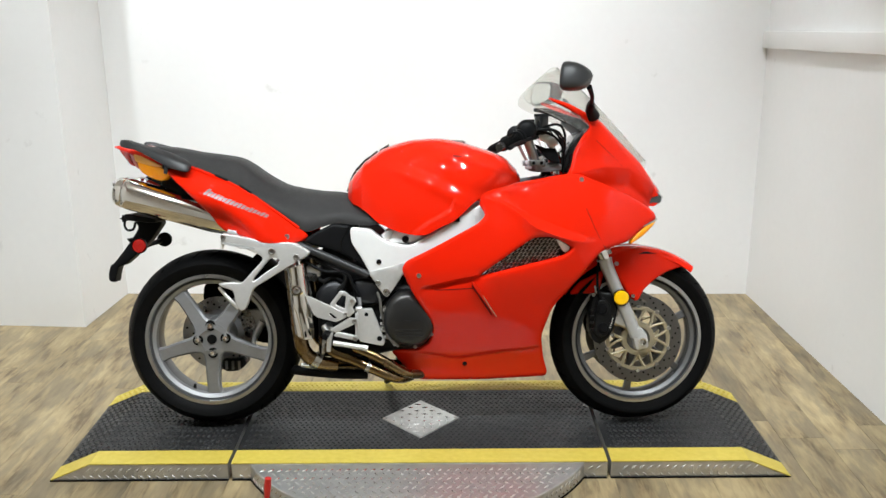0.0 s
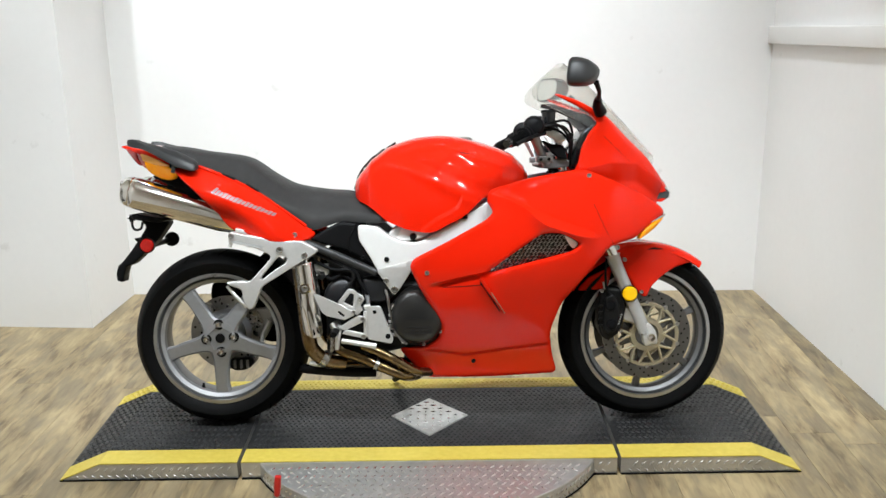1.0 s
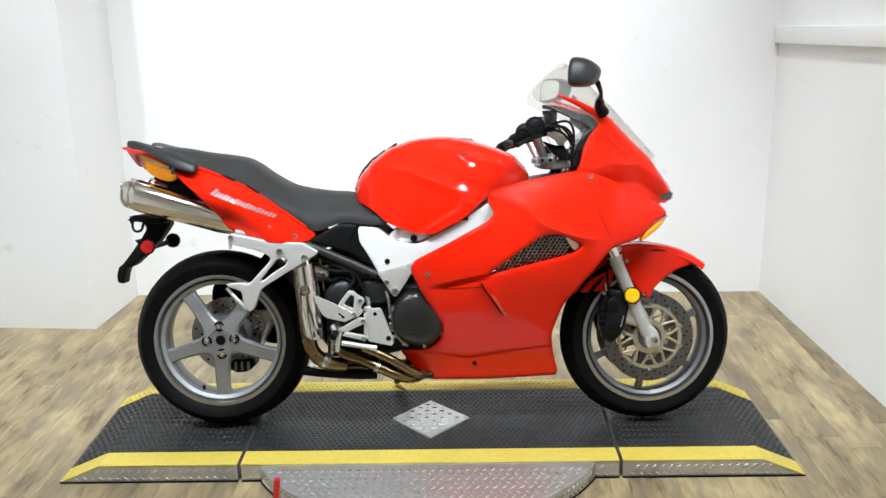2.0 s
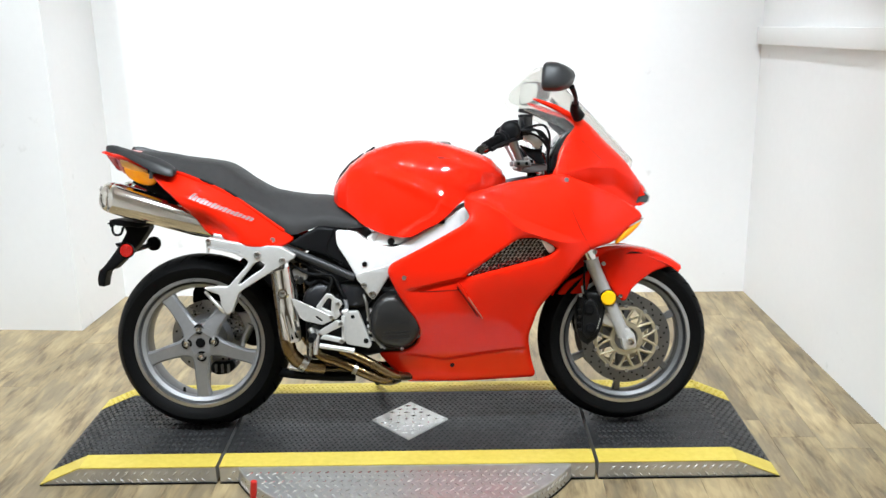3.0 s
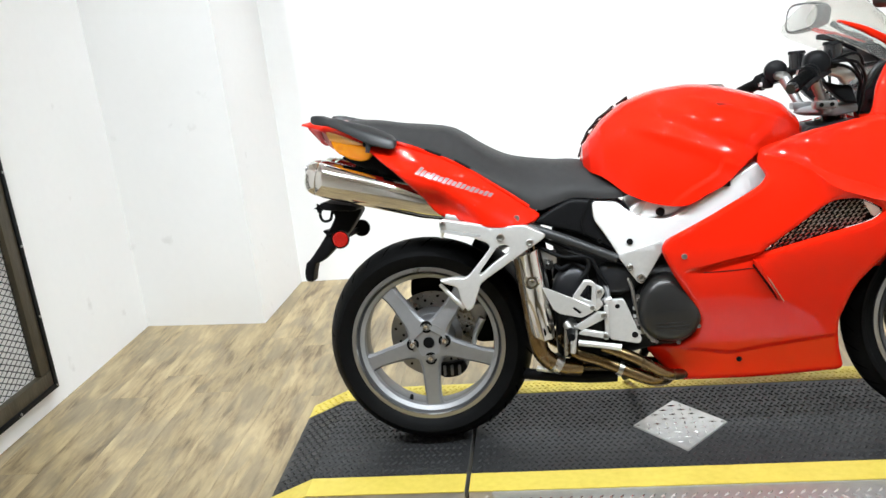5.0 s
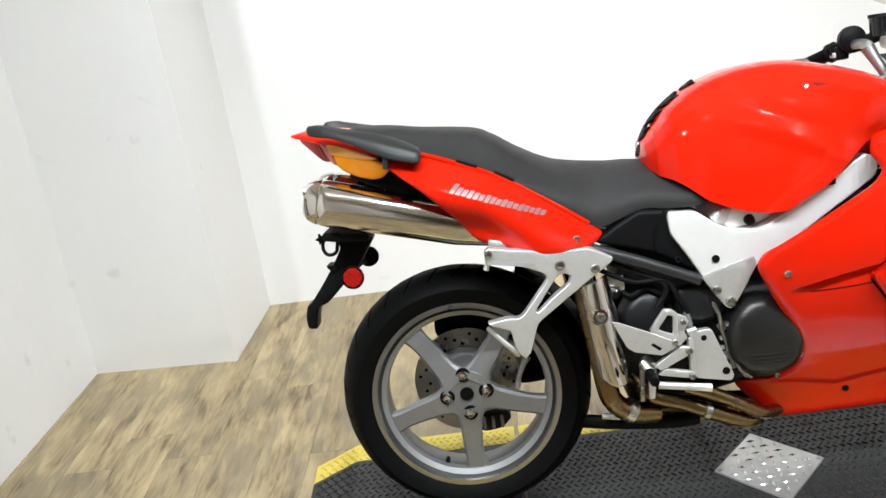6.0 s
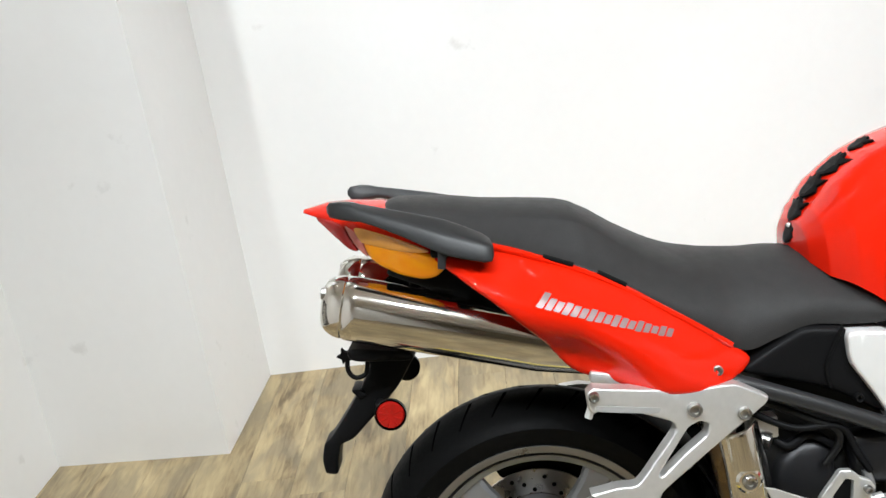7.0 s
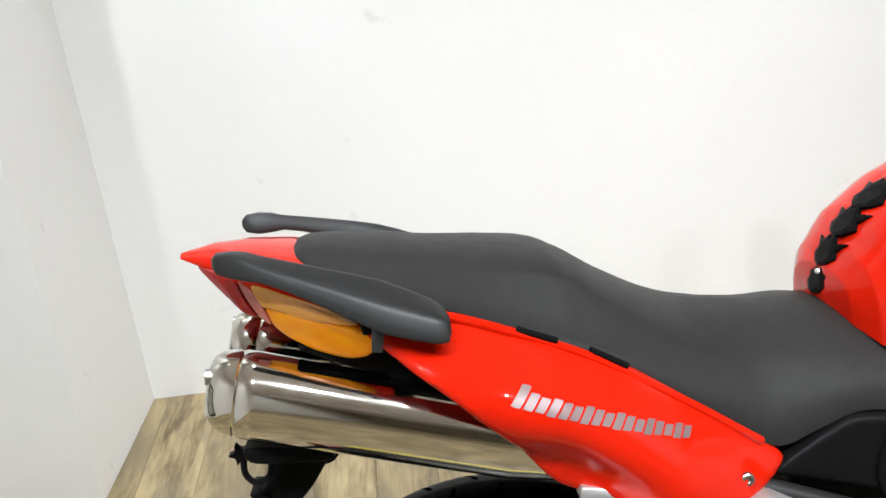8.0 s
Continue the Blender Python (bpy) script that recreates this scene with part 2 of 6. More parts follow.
def box_bm(x0, x1, y0, y1, z0, z1, bevel=0.0, bm=None):
    bm = bm or bmesh.new()
    m = Matrix.LocRotScale(((x0 + x1) / 2, (y0 + y1) / 2, (z0 + z1) / 2), None, (abs(x1 - x0), abs(y1 - y0), abs(z1 - z0)))
    g = bmesh.ops.create_cube(bm, size=1, matrix=m)
    if bevel:
        es = list({e for v in g["verts"] for e in v.link_edges})
        bmesh.ops.bevel(bm, geom=es, offset=bevel, segments=2, affect="EDGES", profile=0.6)
    return bm


def curve_points(pts, n=8, closed=False):
    """A smooth line through the given points."""
    p = [Vector(q) for q in pts]
    out, k = [], len(p)
    for i in range(k if closed else k - 1):
        a, b, c, d = (p[(i + j) % k] if closed else p[min(max(i + j, 0), k - 1)] for j in (-1, 0, 1, 2))
        for s in range(n):
            t = s / n
            out.append(0.5 * (2 * b + (c - a) * t + (2 * a - 5 * b + 4 * c - d) * t * t + (3 * b - a - 3 * c + d) * t ** 3))
    if not closed:
        out.append(p[-1])
    return out


def skin(rings, bm=None, cap=True, closed=True):
    """A skin over rings of equal count."""
    bm = bm or bmesh.new()
    vs = [[bm.verts.new(v) for v in r] for r in rings]
    n = len(rings[0])
    for a, b in zip(vs, vs[1:]):
        for i in range(n if closed else n - 1):
            j = (i + 1) % n
            bm.faces.new((a[i], a[j], b[j], b[i]))
    if cap and closed:
        bm.faces.new(vs[0])
        bm.faces.new(vs[-1])
    return bm


def tube(pts, r, sides=12, bm=None, n=6, flat=1.0, smooth=True):
    """A round rod along a smooth line; r is one radius or one for each given point; flat squeezes it across."""
    path = curve_points(pts, n) if smooth else [Vector(p) for p in pts]
    rs = [float(r)] * len(path) if isinstance(r, (int, float)) else [float(q) for q in np.interp(np.linspace(0, len(pts) - 1, len(path)), range(len(pts)), r)]
    rings, up = [], None
    for i, p in enumerate(path):
        d = (path[min(i + 1, len(path) - 1)] - path[max(i - 1, 0)]).normalized()
        if up is None:
            up = d.orthogonal().normalized() if abs(d.y) > 0.9 else Vector((0, 1, 0))
        side = d.cross(up).normalized()
        up = side.cross(d).normalized()
        rings.append([p + rs[i] * (math.cos(a) * side + flat * math.sin(a) * up) for a in np.linspace(0, 2 * math.pi, sides, endpoint=False)])
    return skin(rings, bm)


def lathe(profile, n=72, bm=None, center=(0, 0, 0), closed=False, start=0.0, end=360.0):
    """Turns a profile of (radius, y) about the y axis."""
    bm = bm or bmesh.new()
    full = end - start >= 360
    angles = [radians(a) for a in np.linspace(start, end, n, endpoint=not full).tolist()]
    rings = [[Vector((center[0] + r * math.cos(a), center[1] + y, center[2] + r * math.sin(a))) for r, y in profile] for a in angles]
    if full:
        rings.append(rings[0])
    vs = [[bm.verts.new(v) for v in r] for r in (rings[:-1] if full else rings)]
    if full:
        vs.append(vs[0])
    k = len(profile)
    for a, b in zip(vs, vs[1:]):
        for i in range(k if closed else k - 1):
            j = (i + 1) % k
            bm.faces.new((a[i], a[j], b[j], b[i]))
    return bm


def soften(outline, cut=0.18, rounds=2, most=0.014):
    """Rounds the corners of a closed outline, by no more than so many metres."""
    p = [np.array(q, float) for q in outline]
    for _ in range(rounds):
        q = []
        for i in range(len(p)):
            a, b = p[i], p[(i + 1) % len(p)]
            d = (b - a) * min(cut, most / max(np.linalg.norm(b - a), 1e-9))
            q += [a + d, b - d]
        p, cut, most = q, 0.25, most * 0.45
    return p


def resample(poly, step):
    out = []
    for i in range(len(poly)):
        a, b = np.array(poly[i]), np.array(poly[(i + 1) % len(poly)])
        k = max(1, int(np.ceil(np.linalg.norm(b - a) / step)))
        out += [a + (b - a) * j / k for j in range(k)]
    return np.array(out)


def inside(poly, p):
    x, y = p[:, 0][:, None], p[:, 1][:, None]
    a, b = poly, np.roll(poly, -1, 0)
    cond = (a[:, 1] > y) != (b[:, 1] > y)
    with np.errstate(divide="ignore", invalid="ignore"):
        xi = (b[:, 0] - a[:, 0]) * (y - a[:, 1]) / (b[:, 1] - a[:, 1]) + a[:, 0]
    return (np.sum(cond & (x < xi), 1) % 2) == 1


def distance(line, p, closed=True):
    """How far points lie from a line of points."""
    a = line if closed else line[:-1]
    b = np.roll(line, -1, 0) if closed else line[1:]
    best = np.full(len(p), 9.0)
    for u, v in zip(a, b):
        d = v - u
        t = np.clip(((p - u) @ d) / max(d @ d, 1e-12), 0, 1)
        best = np.minimum(best, np.linalg.norm(p - (u + t[:, None] * d), axis=1))
    return best


def panel(outline, width, thick=0.003, step=0.016, roll=0.01, holes=(), cut=0.18, side=-1, guides=(), bm=None):
    """A shaped sheet seen from the side: an outline of (x, z), standing width(x, z) off the middle, with rolled edges and real thickness."""
    lines = [resample(soften(o, cut), step * 0.8) for o in (outline, *holes)]
    poly = lines[0]
    lo, hi = poly.min(0), poly.max(0)
    gx, gz = np.meshgrid(np.arange(lo[0], hi[0], step), np.arange(lo[1], hi[1], step))
    pts = np.stack([gx.ravel(), gz.ravel()], 1)
    if roll:
        for ln in lines:
            tan = np.roll(ln, -1, 0) - np.roll(ln, 1, 0)
            nor = np.stack([-tan[:, 1], tan[:, 0]], 1) / np.maximum(np.linalg.norm(tan, axis=1), 1e-9)[:, None]
            for s in (1, -1):
                pts = np.concatenate([pts] + [ln + s * nor * roll * f for f in (0.12, 0.4, 0.9)])
    for ln in guides:
        # rows of points along a crease, so that it stays sharp
        g = np.array(ln, float)
        k = np.concatenate([[0], np.cumsum(np.linalg.norm(np.diff(g, axis=0), axis=1))])
        t = np.arange(0, k[-1], 0.008)
        row = np.stack([np.interp(t, k, g[:, 0]), np.interp(t, k, g[:, 1])], 1)
        far = distance(g, pts, closed=False) > 0.012
        pts = np.concatenate([pts[far]] + [row + (0, dz) for dz in (0.006, 0.0005, -0.004, -0.0085, -0.014)])
    keep = inside(poly, pts)
    for ln in lines[1:]:
        keep &= ~inside(ln, pts)
    pts = pts[keep]
    d = np.min([distance(ln, pts) for ln in lines], 0)
    pts = pts[d > min(step * 0.3, (roll or step) * 0.08)]
    verts, edges = [], []
    for ln in lines:
        s = len(verts)
        verts += [Vector(q) for q in ln]
        edges += [(s + i, s + (i + 1) % len(ln)) for i in range(len(ln))]
    verts += [Vector(q) for q in pts]
    v2, _, faces, *_ = delaunay_2d_cdt(verts, edges, [], 0, 1e-6)
    v2 = np.array([tuple(v) for v in v2])
    cen = np.array([v2[list(f)].mean(0) for f in faces])
    ok = inside(poly, cen)
    for ln in lines[1:]:
        ok &= ~inside(ln, cen)
    y = np.array(width(v2[:, 0], v2[:, 1])) * np.ones(len(v2))
    if roll:
        e = np.clip(1 - np.min([distance(ln, v2) for ln in lines], 0) / roll, 0, 1)
        y = y - roll * (1 - np.sqrt(np.clip(1 - e * e, 0, 1)))
    bm = bm or bmesh.new()
    back = y - thick
    front_v = [bm.verts.new((q[0], side * w, q[1])) for q, w in zip(v2, y)]
    back_v = [bm.verts.new((q[0], side * w, q[1])) for q, w in zip(v2, back)]
    count = {}
    for f, good in zip(faces, ok):
        if not good:
            continue
        bm.faces.new([front_v[i] for i in f])
        bm.faces.new([back_v[i] for i in reversed(f)])
        for i, j in zip(f, f[1:] + f[:1]):
            count[(min(i, j), max(i, j))] = count.get((min(i, j), max(i, j)), 0) + 1
    for (i, j), k in count.items():
        if k == 1:
            bm.faces.new((front_v[i], front_v[j], back_v[j], back_v[i]))
    bmesh.ops.delete(bm, geom=[v for v in bm.verts if not v.link_faces], context="VERTS")
    return bm


def flat(w):
    return lambda x, z: np.full(len(x), w)


def plate(outline, w, thick, roll=0.004, holes=(), cut=0.12, side=-1, step=0.03, bm=None):
    """A cast or pressed plate whose outer face stands w off the middle."""
    return panel(outline, flat(w), thick, step, roll, holes, cut, side, bm=bm)


def bolt_bm(x, w, z, r=0.009, side=-1, bm=None, depth=0.008):
    """A round-headed bolt with a socket."""
    prof = [(0.0, -0.35), (0.45, -0.35), (0.5, -0.9), (0.8, -1.0), (1.0, -0.7), (1.0, 0.2)]
    return lathe([(a * r, -side * (b + 0.3) * depth * 1.0) for a, b in prof], 14, bm, (x, side * w, z))


def tread_bm(test, x0, x1, y0, y1, z, pitch, length, width, height, rng, chequer=False):
    """Raised lozenges in rows, turned this way and that."""
    verts, faces = [], []
    nx, ny = int((x1 - x0) / pitch), int((y1 - y0) / pitch)
    for i in range(nx + 1):
        for j in range(ny + 1):
            x, y = x0 + i * pitch + (pitch / 2 if j % 2 and not chequer else 0), y0 + j * pitch
            if not test(x, y):
                continue
            zz = z(x, y) if callable(z) else z
            a = radians(45 if j % 2 else -45) if width < length else 0
            if chequer:
                a = radians(0 if (i + j) % 2 else 90)
            c, s, k = math.cos(a), math.sin(a), len(verts)
            for u, v, w in ((-1, 0, 0), (0, -1, 0), (1, 0, 0), (0, 1, 0), (-0.4, 0, 1), (0.4, 0, 1)):
                u, v = u * length / 2, v * width / 2
                verts.append((x + c * u - s * v, y + s * u + c * v, zz + w * height))
            faces += [(k, k + 1, k + 4), (k + 1, k + 5, k + 4), (k + 1, k + 2, k + 5), (k + 2, k + 3, k + 5), (k + 3, k + 4, k + 5), (k + 3, k, k + 4)]
    me = bpy.data.meshes.new("tread")
    me.from_pydata(verts, [], faces)
    return me


# ---- the room ----
T = 0.12
COLUMN = [(-2.23, 1.076), (-1.618, 1.040), (-1.592, Y1 + 0.002), (-2.23, Y1 + 0.002)]     # the boxed-out column's plan
W0, W1 = X0 - 0.46, X1 + 0.42                                                              # widest reach of floor and ceiling


def wall(name, x0, x1, y0, y1, z0=0.0, z1=TOP, label="plain white painted wall", category="wall", mat=WALL):
    return tagged(part(name, box_bm(x0, x1, y0, y1, z0, z1), mat, smooth=0), label, category, kind="structure")


wall("wall_back", X0 - T, X1 + T, Y1, Y1 + T)
wall("wall_left", -T, 0, Y0 - Y1, 0.05).matrix_basis = pose(X0 + 0.022, Y1, 0, 0, 0, SPLAY_L)
wall("wall_right", 0, T, Y0 - Y1, 0.05).matrix_basis = pose(X1, Y1, 0, 0, 0, SPLAY_R)
# unseen wall, added to close the room and be reflected
wall("unseen_wall", W0, W1, Y0 - T, Y0, label="unseen tan wall added for the reflections", mat=SHOP)
# added out of view: keeps the showroom lamps out of the paint's reflections
wall("screening_header", X0 - 0.2, X1 + 0.18, HEAD_Y - T, HEAD_Y, HEAD_Z, TOP, label="unseen white header added to screen the showroom lamps", category="wall")
tagged(part("wall_column", skin([[Vector((x, y, z)) for x, y in COLUMN] for z in (0.0, TOP)]), WALL, smooth=0), "boxed-out white painted corner column", "column", kind="structure")
tagged(part("ceiling", box_bm(W0, W1, Y0 - T, Y1 + T, TOP, TOP + 0.1), CEIL, smooth=0), "plain off-white ceiling", "ceiling", kind="structure")
tagged(part("floor", box_bm(W0, W1, Y0 - T, Y1 + T, -0.15, -0.004), DARK, smooth=0), "grey-brown wood-look plank floor", "floor", kind="structure")
floor = bpy.data.objects["floor"]

# white ledge along the right wall
ledge = tagged(new("trim"), "white painted ledge along the wall", "ledge", kind="structure")
ledge.matrix_basis = pose(X1, Y1, 1.263, 0, 0, SPLAY_R)
board_ = part("ledge_board", box_bm(-0.026, -0.001, HEAD_Y - Y1 + 0.02, -0.004, -0.039, 0.039, 0.004), TRIM, ledge)
board_.matrix_basis = pose(0, 0, 0, -2.3, 0, 0)

# ceiling lights
for sx, sy in SPOTS:
    lamp = tagged(new("downlight"), "small round recessed ceiling downlight", "ceiling light", group="downlights")
    lamp.location = (sx, sy, TOP - 0.001)
    ring = part("trim_ring", lathe([(0.026, 0.0), (0.065, 0.0), (0.062, 0.008), (0.028, 0.008)], 24, closed=True), TRIM, lamp)
    ring.matrix_basis = pose(0, 0, 0, -90, 0, 0)
    bulb = part("bulb", lathe([(0.0, 0.006), (0.0255, 0.004)], 24), LAMPGLOW, lamp)
    bulb.matrix_basis = pose(0, 0, 0, -90, 0, 0)

# framed wire-mesh board hung low on the left wall
board = tagged(new("wall_board"), "dark wood framed wire mesh board on the wall", "wall decor")
board.matrix_basis = pose(X0 + 0.022, Y1, 0, 0, 0, SPLAY_L) @ pose(0, 0.331 - Y1, 0.099)
BW, BH = 0.62, 0.95
part("frame_side", box_bm(0.002, 0.032, -0.060, 0.0, 0.056, BH - 0.056, 0.004), DARKWOOD, board)
part("frame_side", box_bm(0.002, 0.032, -BW, -BW + 0.055, 0.056, BH - 0.056, 0.004), DARKWOOD, board)
part("frame_rail", box_bm(0.002, 0.032, -BW, 0.0, 0.0, 0.055, 0.004), DARKWOOD, board)
part("frame_rail", box_bm(0.002, 0.032, -BW, 0.0, BH - 0.055, BH, 0.004), DARKWOOD, board)
for y0, y1, z0, z1 in ((-0.004, 0.016, -0.016, BH + 0.016), (-BW - 0.016, -BW + 0.004, -0.016, BH + 0.016)):
    part("frame_edge", box_bm(0.001, 0.038, y0, y1, z0, z1, 0.003), PLASTIC, board)
for z0, z1 in ((-0.016, 0.004), (BH - 0.004, BH + 0.016)):
    part("frame_edge", box_bm(0.001, 0.037, -BW - 0.001, 0.001, z0, z1, 0.003), PLASTIC, board)
for y, z in ((0.006, -0.006), (0.006, 0.26), (0.006, 0.52), (0.006, 0.78), (-0.21, -0.006), (-0.42, -0.006), (-BW - 0.006, -0.006), (-BW - 0.006, 0.46)):
    part("frame_screw", tube([(0.037, y, z), (0.0405, y, z)], [0.0055, 0.004], 10, n=1), STEEL, board)
part("backing", box_bm(0.002, 0.006, -BW + 0.05, -0.05, 0.05, BH - 0.05), TRIM, board)
bm = bmesh.new()
for k in range(-40, 60):
    for s in (1, -1):
        ends = []
        for y in np.linspace(-BW + 0.05, -0.05, 14):
            z = 0.05 + k * 0.024 + s * (y + BW / 2) * 0.6
            if 0.05 < z < BH - 0.05:
                ends.append((0.014, y, z))
        if len(ends) > 1:
            tube([ends[0], ends[-1]], 0.0016, 4, bm, 1)
tagged(part("wire_mesh", bm, PLASTIC, board), "dark diamond wire mesh", kind="stuff")


# ---- the platform ----
H, N, F = 0.06, -0.332, 0.293          # height, near and far edge
S0, S1, R0, R1, E0, E1 = -0.616, 0.587, -1.058, 1.030, -1.189, 1.165
TREAD_RNG = random.Random(5)


def top_z(x):
    if x < R0:
        return H * max(0.0, (x - E0) / (R0 - E0)) + 0.004
    if x > R1:
        return H * max(0.0, (E1 - x) / (E1 - R1)) + 0.004
    return H


def slab(xs, y0, y1, lift, depth, inset=0.0):
    """A strip that follows the platform's top along x."""
    rings = []
    for x in xs:
        z = top_z(x) + lift
        rings.append([Vector((x, y0 + inset, z - depth)), Vector((x, y0, z)), Vector((x, y1, z)), Vector((x, y1 - inset, z - depth))])
    return skin(rings)


platform = tagged(new("service_platform"), "low black and yellow motorcycle lift platform on the floor", "lift platform")
PLATFORM_POSE = pose(-0.006, 0.007, 0, 0, 0, 1.12)
platform.matrix_basis = PLATFORM_POSE
G = 0.006
SECTIONS = [("ramp", [E0, R0, S0 - G], "black tread ramp end"), ("deck", [S0 + G, S1 - G], "black tread deck"), ("ramp", [S1 + G, R1, E1], "black tread ramp end")]
for nm, xs, lab in SECTIONS:
    body = part(nm, bmesh.new(), DIAMOND, platform, lab, smooth=0)
    bm = bmesh.new()
    rings = []
    for x in xs:
        z = top_z(x) - 0.0035
        rings.append([Vector((x, N + 0.002, 0.003)), Vector((x, N, z)), Vector((x, F, z)), Vector((x, F - 0.002, 0.003))])
    skin(rings, bm)
    bmesh.ops.recalc_face_normals(bm, faces=bm.faces)
    bm.to_mesh(body.data)
    bm.free()
    part("tread_surface", slab(xs, N + 0.086, F - 0.083, 0.0, 0.003), TREADBLACK, body, smooth=0)
    part("yellow_edge", slab(xs, N - 0.001, N + 0.085, 0.0012, 0.003), YELLOW, body, "yellow painted safety edge", smooth=0)
    part("yellow_edge", slab(xs, F - 0.082, F + 0.001, 0.0012, 0.003), YELLOW, body, "yellow painted safety edge", smooth=0)
    # black strip standing in for the shaded gap along the floor
    part("foot_shade", box_bm(xs[0], xs[-1], N - 0.003, N + 0.02, 0.0, 0.005, 0.001), PLASTIC, body, "black strip put in for the shaded gap at the floor", smooth=0)
    lo, hi = xs[0] + 0.012, xs[-1] - 0.012
    me = tread_bm(lambda x, y: lo < x < hi and not (abs(x + 0.018) / 0.137 + abs(y + 0.027) / 0.147 < 1.05), lo, hi, N + 0.096, F - 0.091,
                  lambda x, y: top_z(x) - 0.0005, 0.0185, 0.021, 0.008, 0.0036, TREAD_RNG)
    me.materials.append(TREADBLACK)
    ob = tagged(new("tread_pattern", me), "raised lozenge tread", kind="stuff")
    ob.parent = body
    # the far edge carries the tread too
    me = tread_bm(lambda x, y: lo < x < hi, lo, hi, F - 0.074, F - 0.006, lambda x, y: top_z(x) + 0.0007, 0.0185, 0.021, 0.008, 0.0034, TREAD_RNG)
    me.materials.append(YELLOW)
    ob = tagged(new("edge_tread", me), "raised yellow lozenges", kind="stuff")
    ob.parent = body
    # silver tread on the near side face
    me = tread_bm(lambda x, y: y < top_z(x) - 0.012, lo + 0.02, hi - 0.01, 0.012, H - 0.008, 0.0, 0.026, 0.024, 0.0075, 0.0020, TREAD_RNG)
    me.transform(Matrix(((1, 0, 0, 0), (0, 0, -1, N + 0.0005), (0, 1, 0, 0), (0, 0, 0, 1))))
    me.materials.append(DIAMOND)
    ob = tagged(new("side_tread", me), "raised silver lozenges on the side", kind="stuff")
    ob.parent = body

# silver diamond-shaped cover plate in the deck
cover = part("cover_plate", bmesh.new(), DIAMOND, platform, "diamond-shaped silver tread plate", smooth=0)
bm = bmesh.new()
pts = [(-0.151, -0.026), (-0.015, -0.172), (0.117, -0.024), (-0.020, 0.117)]
skin([[Vector((x, y, H + 0.0003)) for x, y in pts], [Vector((-0.018 + (x + 0.018) * 0.985, -0.027 + (y + 0.027) * 0.985, H + 0.0045)) for x, y in pts]], bm)
bmesh.ops.recalc_face_normals(bm, faces=bm.faces)
bm.to_mesh(cover.data)
bm.free()
me = tread_bm(lambda x, y: abs(x + 0.018) / 0.122 + abs(y + 0.027) / 0.132 < 0.95, -0.16, 0.12, -0.18, 0.13, H + 0.0043, 0.026, 0.027, 0.0075, 0.0028, TREAD_RNG, True)
me.materials.append(LOZENGE)
ob = tagged(new("cover_tread", me), kind="stuff")
ob.parent = cover
for x, y in ((-0.137, -0.026), (0.103, -0.024)):
    s = part("screw", lathe([(0.0, 0.0), (0.005, 0.0), (0.006, 0.002)], 10), STEEL, cover)
    s.matrix_basis = pose(x, y, H + 0.0065, -90, 0, 0)

# half-round tread apron on the near side
AX, AY, AR = -0.022, -0.046, 0.600
apron = part("apron", bmesh.new(), DIAMOND, platform, "half-round silver tread plate apron", smooth=30)
half = math.asin((abs(N) - abs(AY)) / AR)
arc = [Vector((AX + AR * math.cos(a), AY + AR * math.sin(a), 0)) for a in np.linspace(math.pi + half, 2 * math.pi - half, 48)]
ring = [Vector((arc[-1].x, N - 0.0015, 0))] + [Vector((arc[0].x, N - 0.0015, 0))] + arc[1:-1]
bm = skin([[v + Vector((0, 0, 0.004)) for v in ring], [v + Vector((0, 0, 0.051)) for v in ring],
           [Vector((AX + (v.x - AX) * 0.996, v.y + 0.002, 0.054)) for v in ring]])
bmesh.ops.recalc_face_normals(bm, faces=bm.faces)
bm.to_mesh(apron.data)
bm.free()
me = tread_bm(lambda x, y: math.hypot(x - AX, y - AY) < AR - 0.018 and y < N - 0.014, -0.57, 0.54, -0.66, N, 0.0538, 0.0265, 0.028, 0.0085, 0.0030, TREAD_RNG)
me.materials.append(LOZENGE)
ob = tagged(new("apron_tread", me), "raised silver lozenges", kind="stuff")
ob.parent = apron
# the same tread round the apron's edge, and a black strip as the shadow line under it
me = tread_bm(lambda u, v: True, 0.03, AR * (math.pi - 2 * half) - 0.03, 0.013, 0.045, 0.0, 0.022, 0.023, 0.0075, 0.0026, TREAD_RNG)
for v in me.vertices:
    u, z, out = v.co
    a = math.pi + half + u / AR
    v.co = (AX + (AR + out - 0.0003) * math.cos(a), AY + (AR + out - 0.0003) * math.sin(a), z)
me.materials.append(LOZENGE)
ob = tagged(new("edge_tread", me), "raised silver lozenges round the edge", kind="stuff")
ob.parent = apron
part("foot_shade", skin([[Vector((AX + (v.x - AX) * k, v.y - e, z)) for v in ring] for k, e, z in ((1.0, 0.001, 0.0), (1.004, 0.003, 0.001), (1.004, 0.003, 0.0045), (1.0, 0.001, 0.005))]), PLASTIC, apron, "black strip put in for the shaded gap at the floor", smooth=0)

# red-gripped locking lever
lever = tagged(new("locking_lever"), "steel locking lever with a red grip beside the apron", "lever")
lever.matrix_basis = PLATFORM_POSE @ pose(-0.469, -0.509, 0.0)
part("foot", box_bm(-0.035, 0.035, -0.016, 0.016, 0.0, 0.008, 0.002), STEEL, lever)
part("bracket", box_bm(-0.012, 0.016, -0.012, 0.012, 0.006, 0.036, 0.004), STEEL, lever)
part("pin", tube([(-0.006, 0.018, 0.03), (-0.006, -0.018, 0.03)], 0.006, 10, n=1), STEEL, lever)
part("arm", tube([(0.0, 0, 0.02), (0.004, 0.0, 0.05)], 0.006, 10, n=1), STEEL, lever)
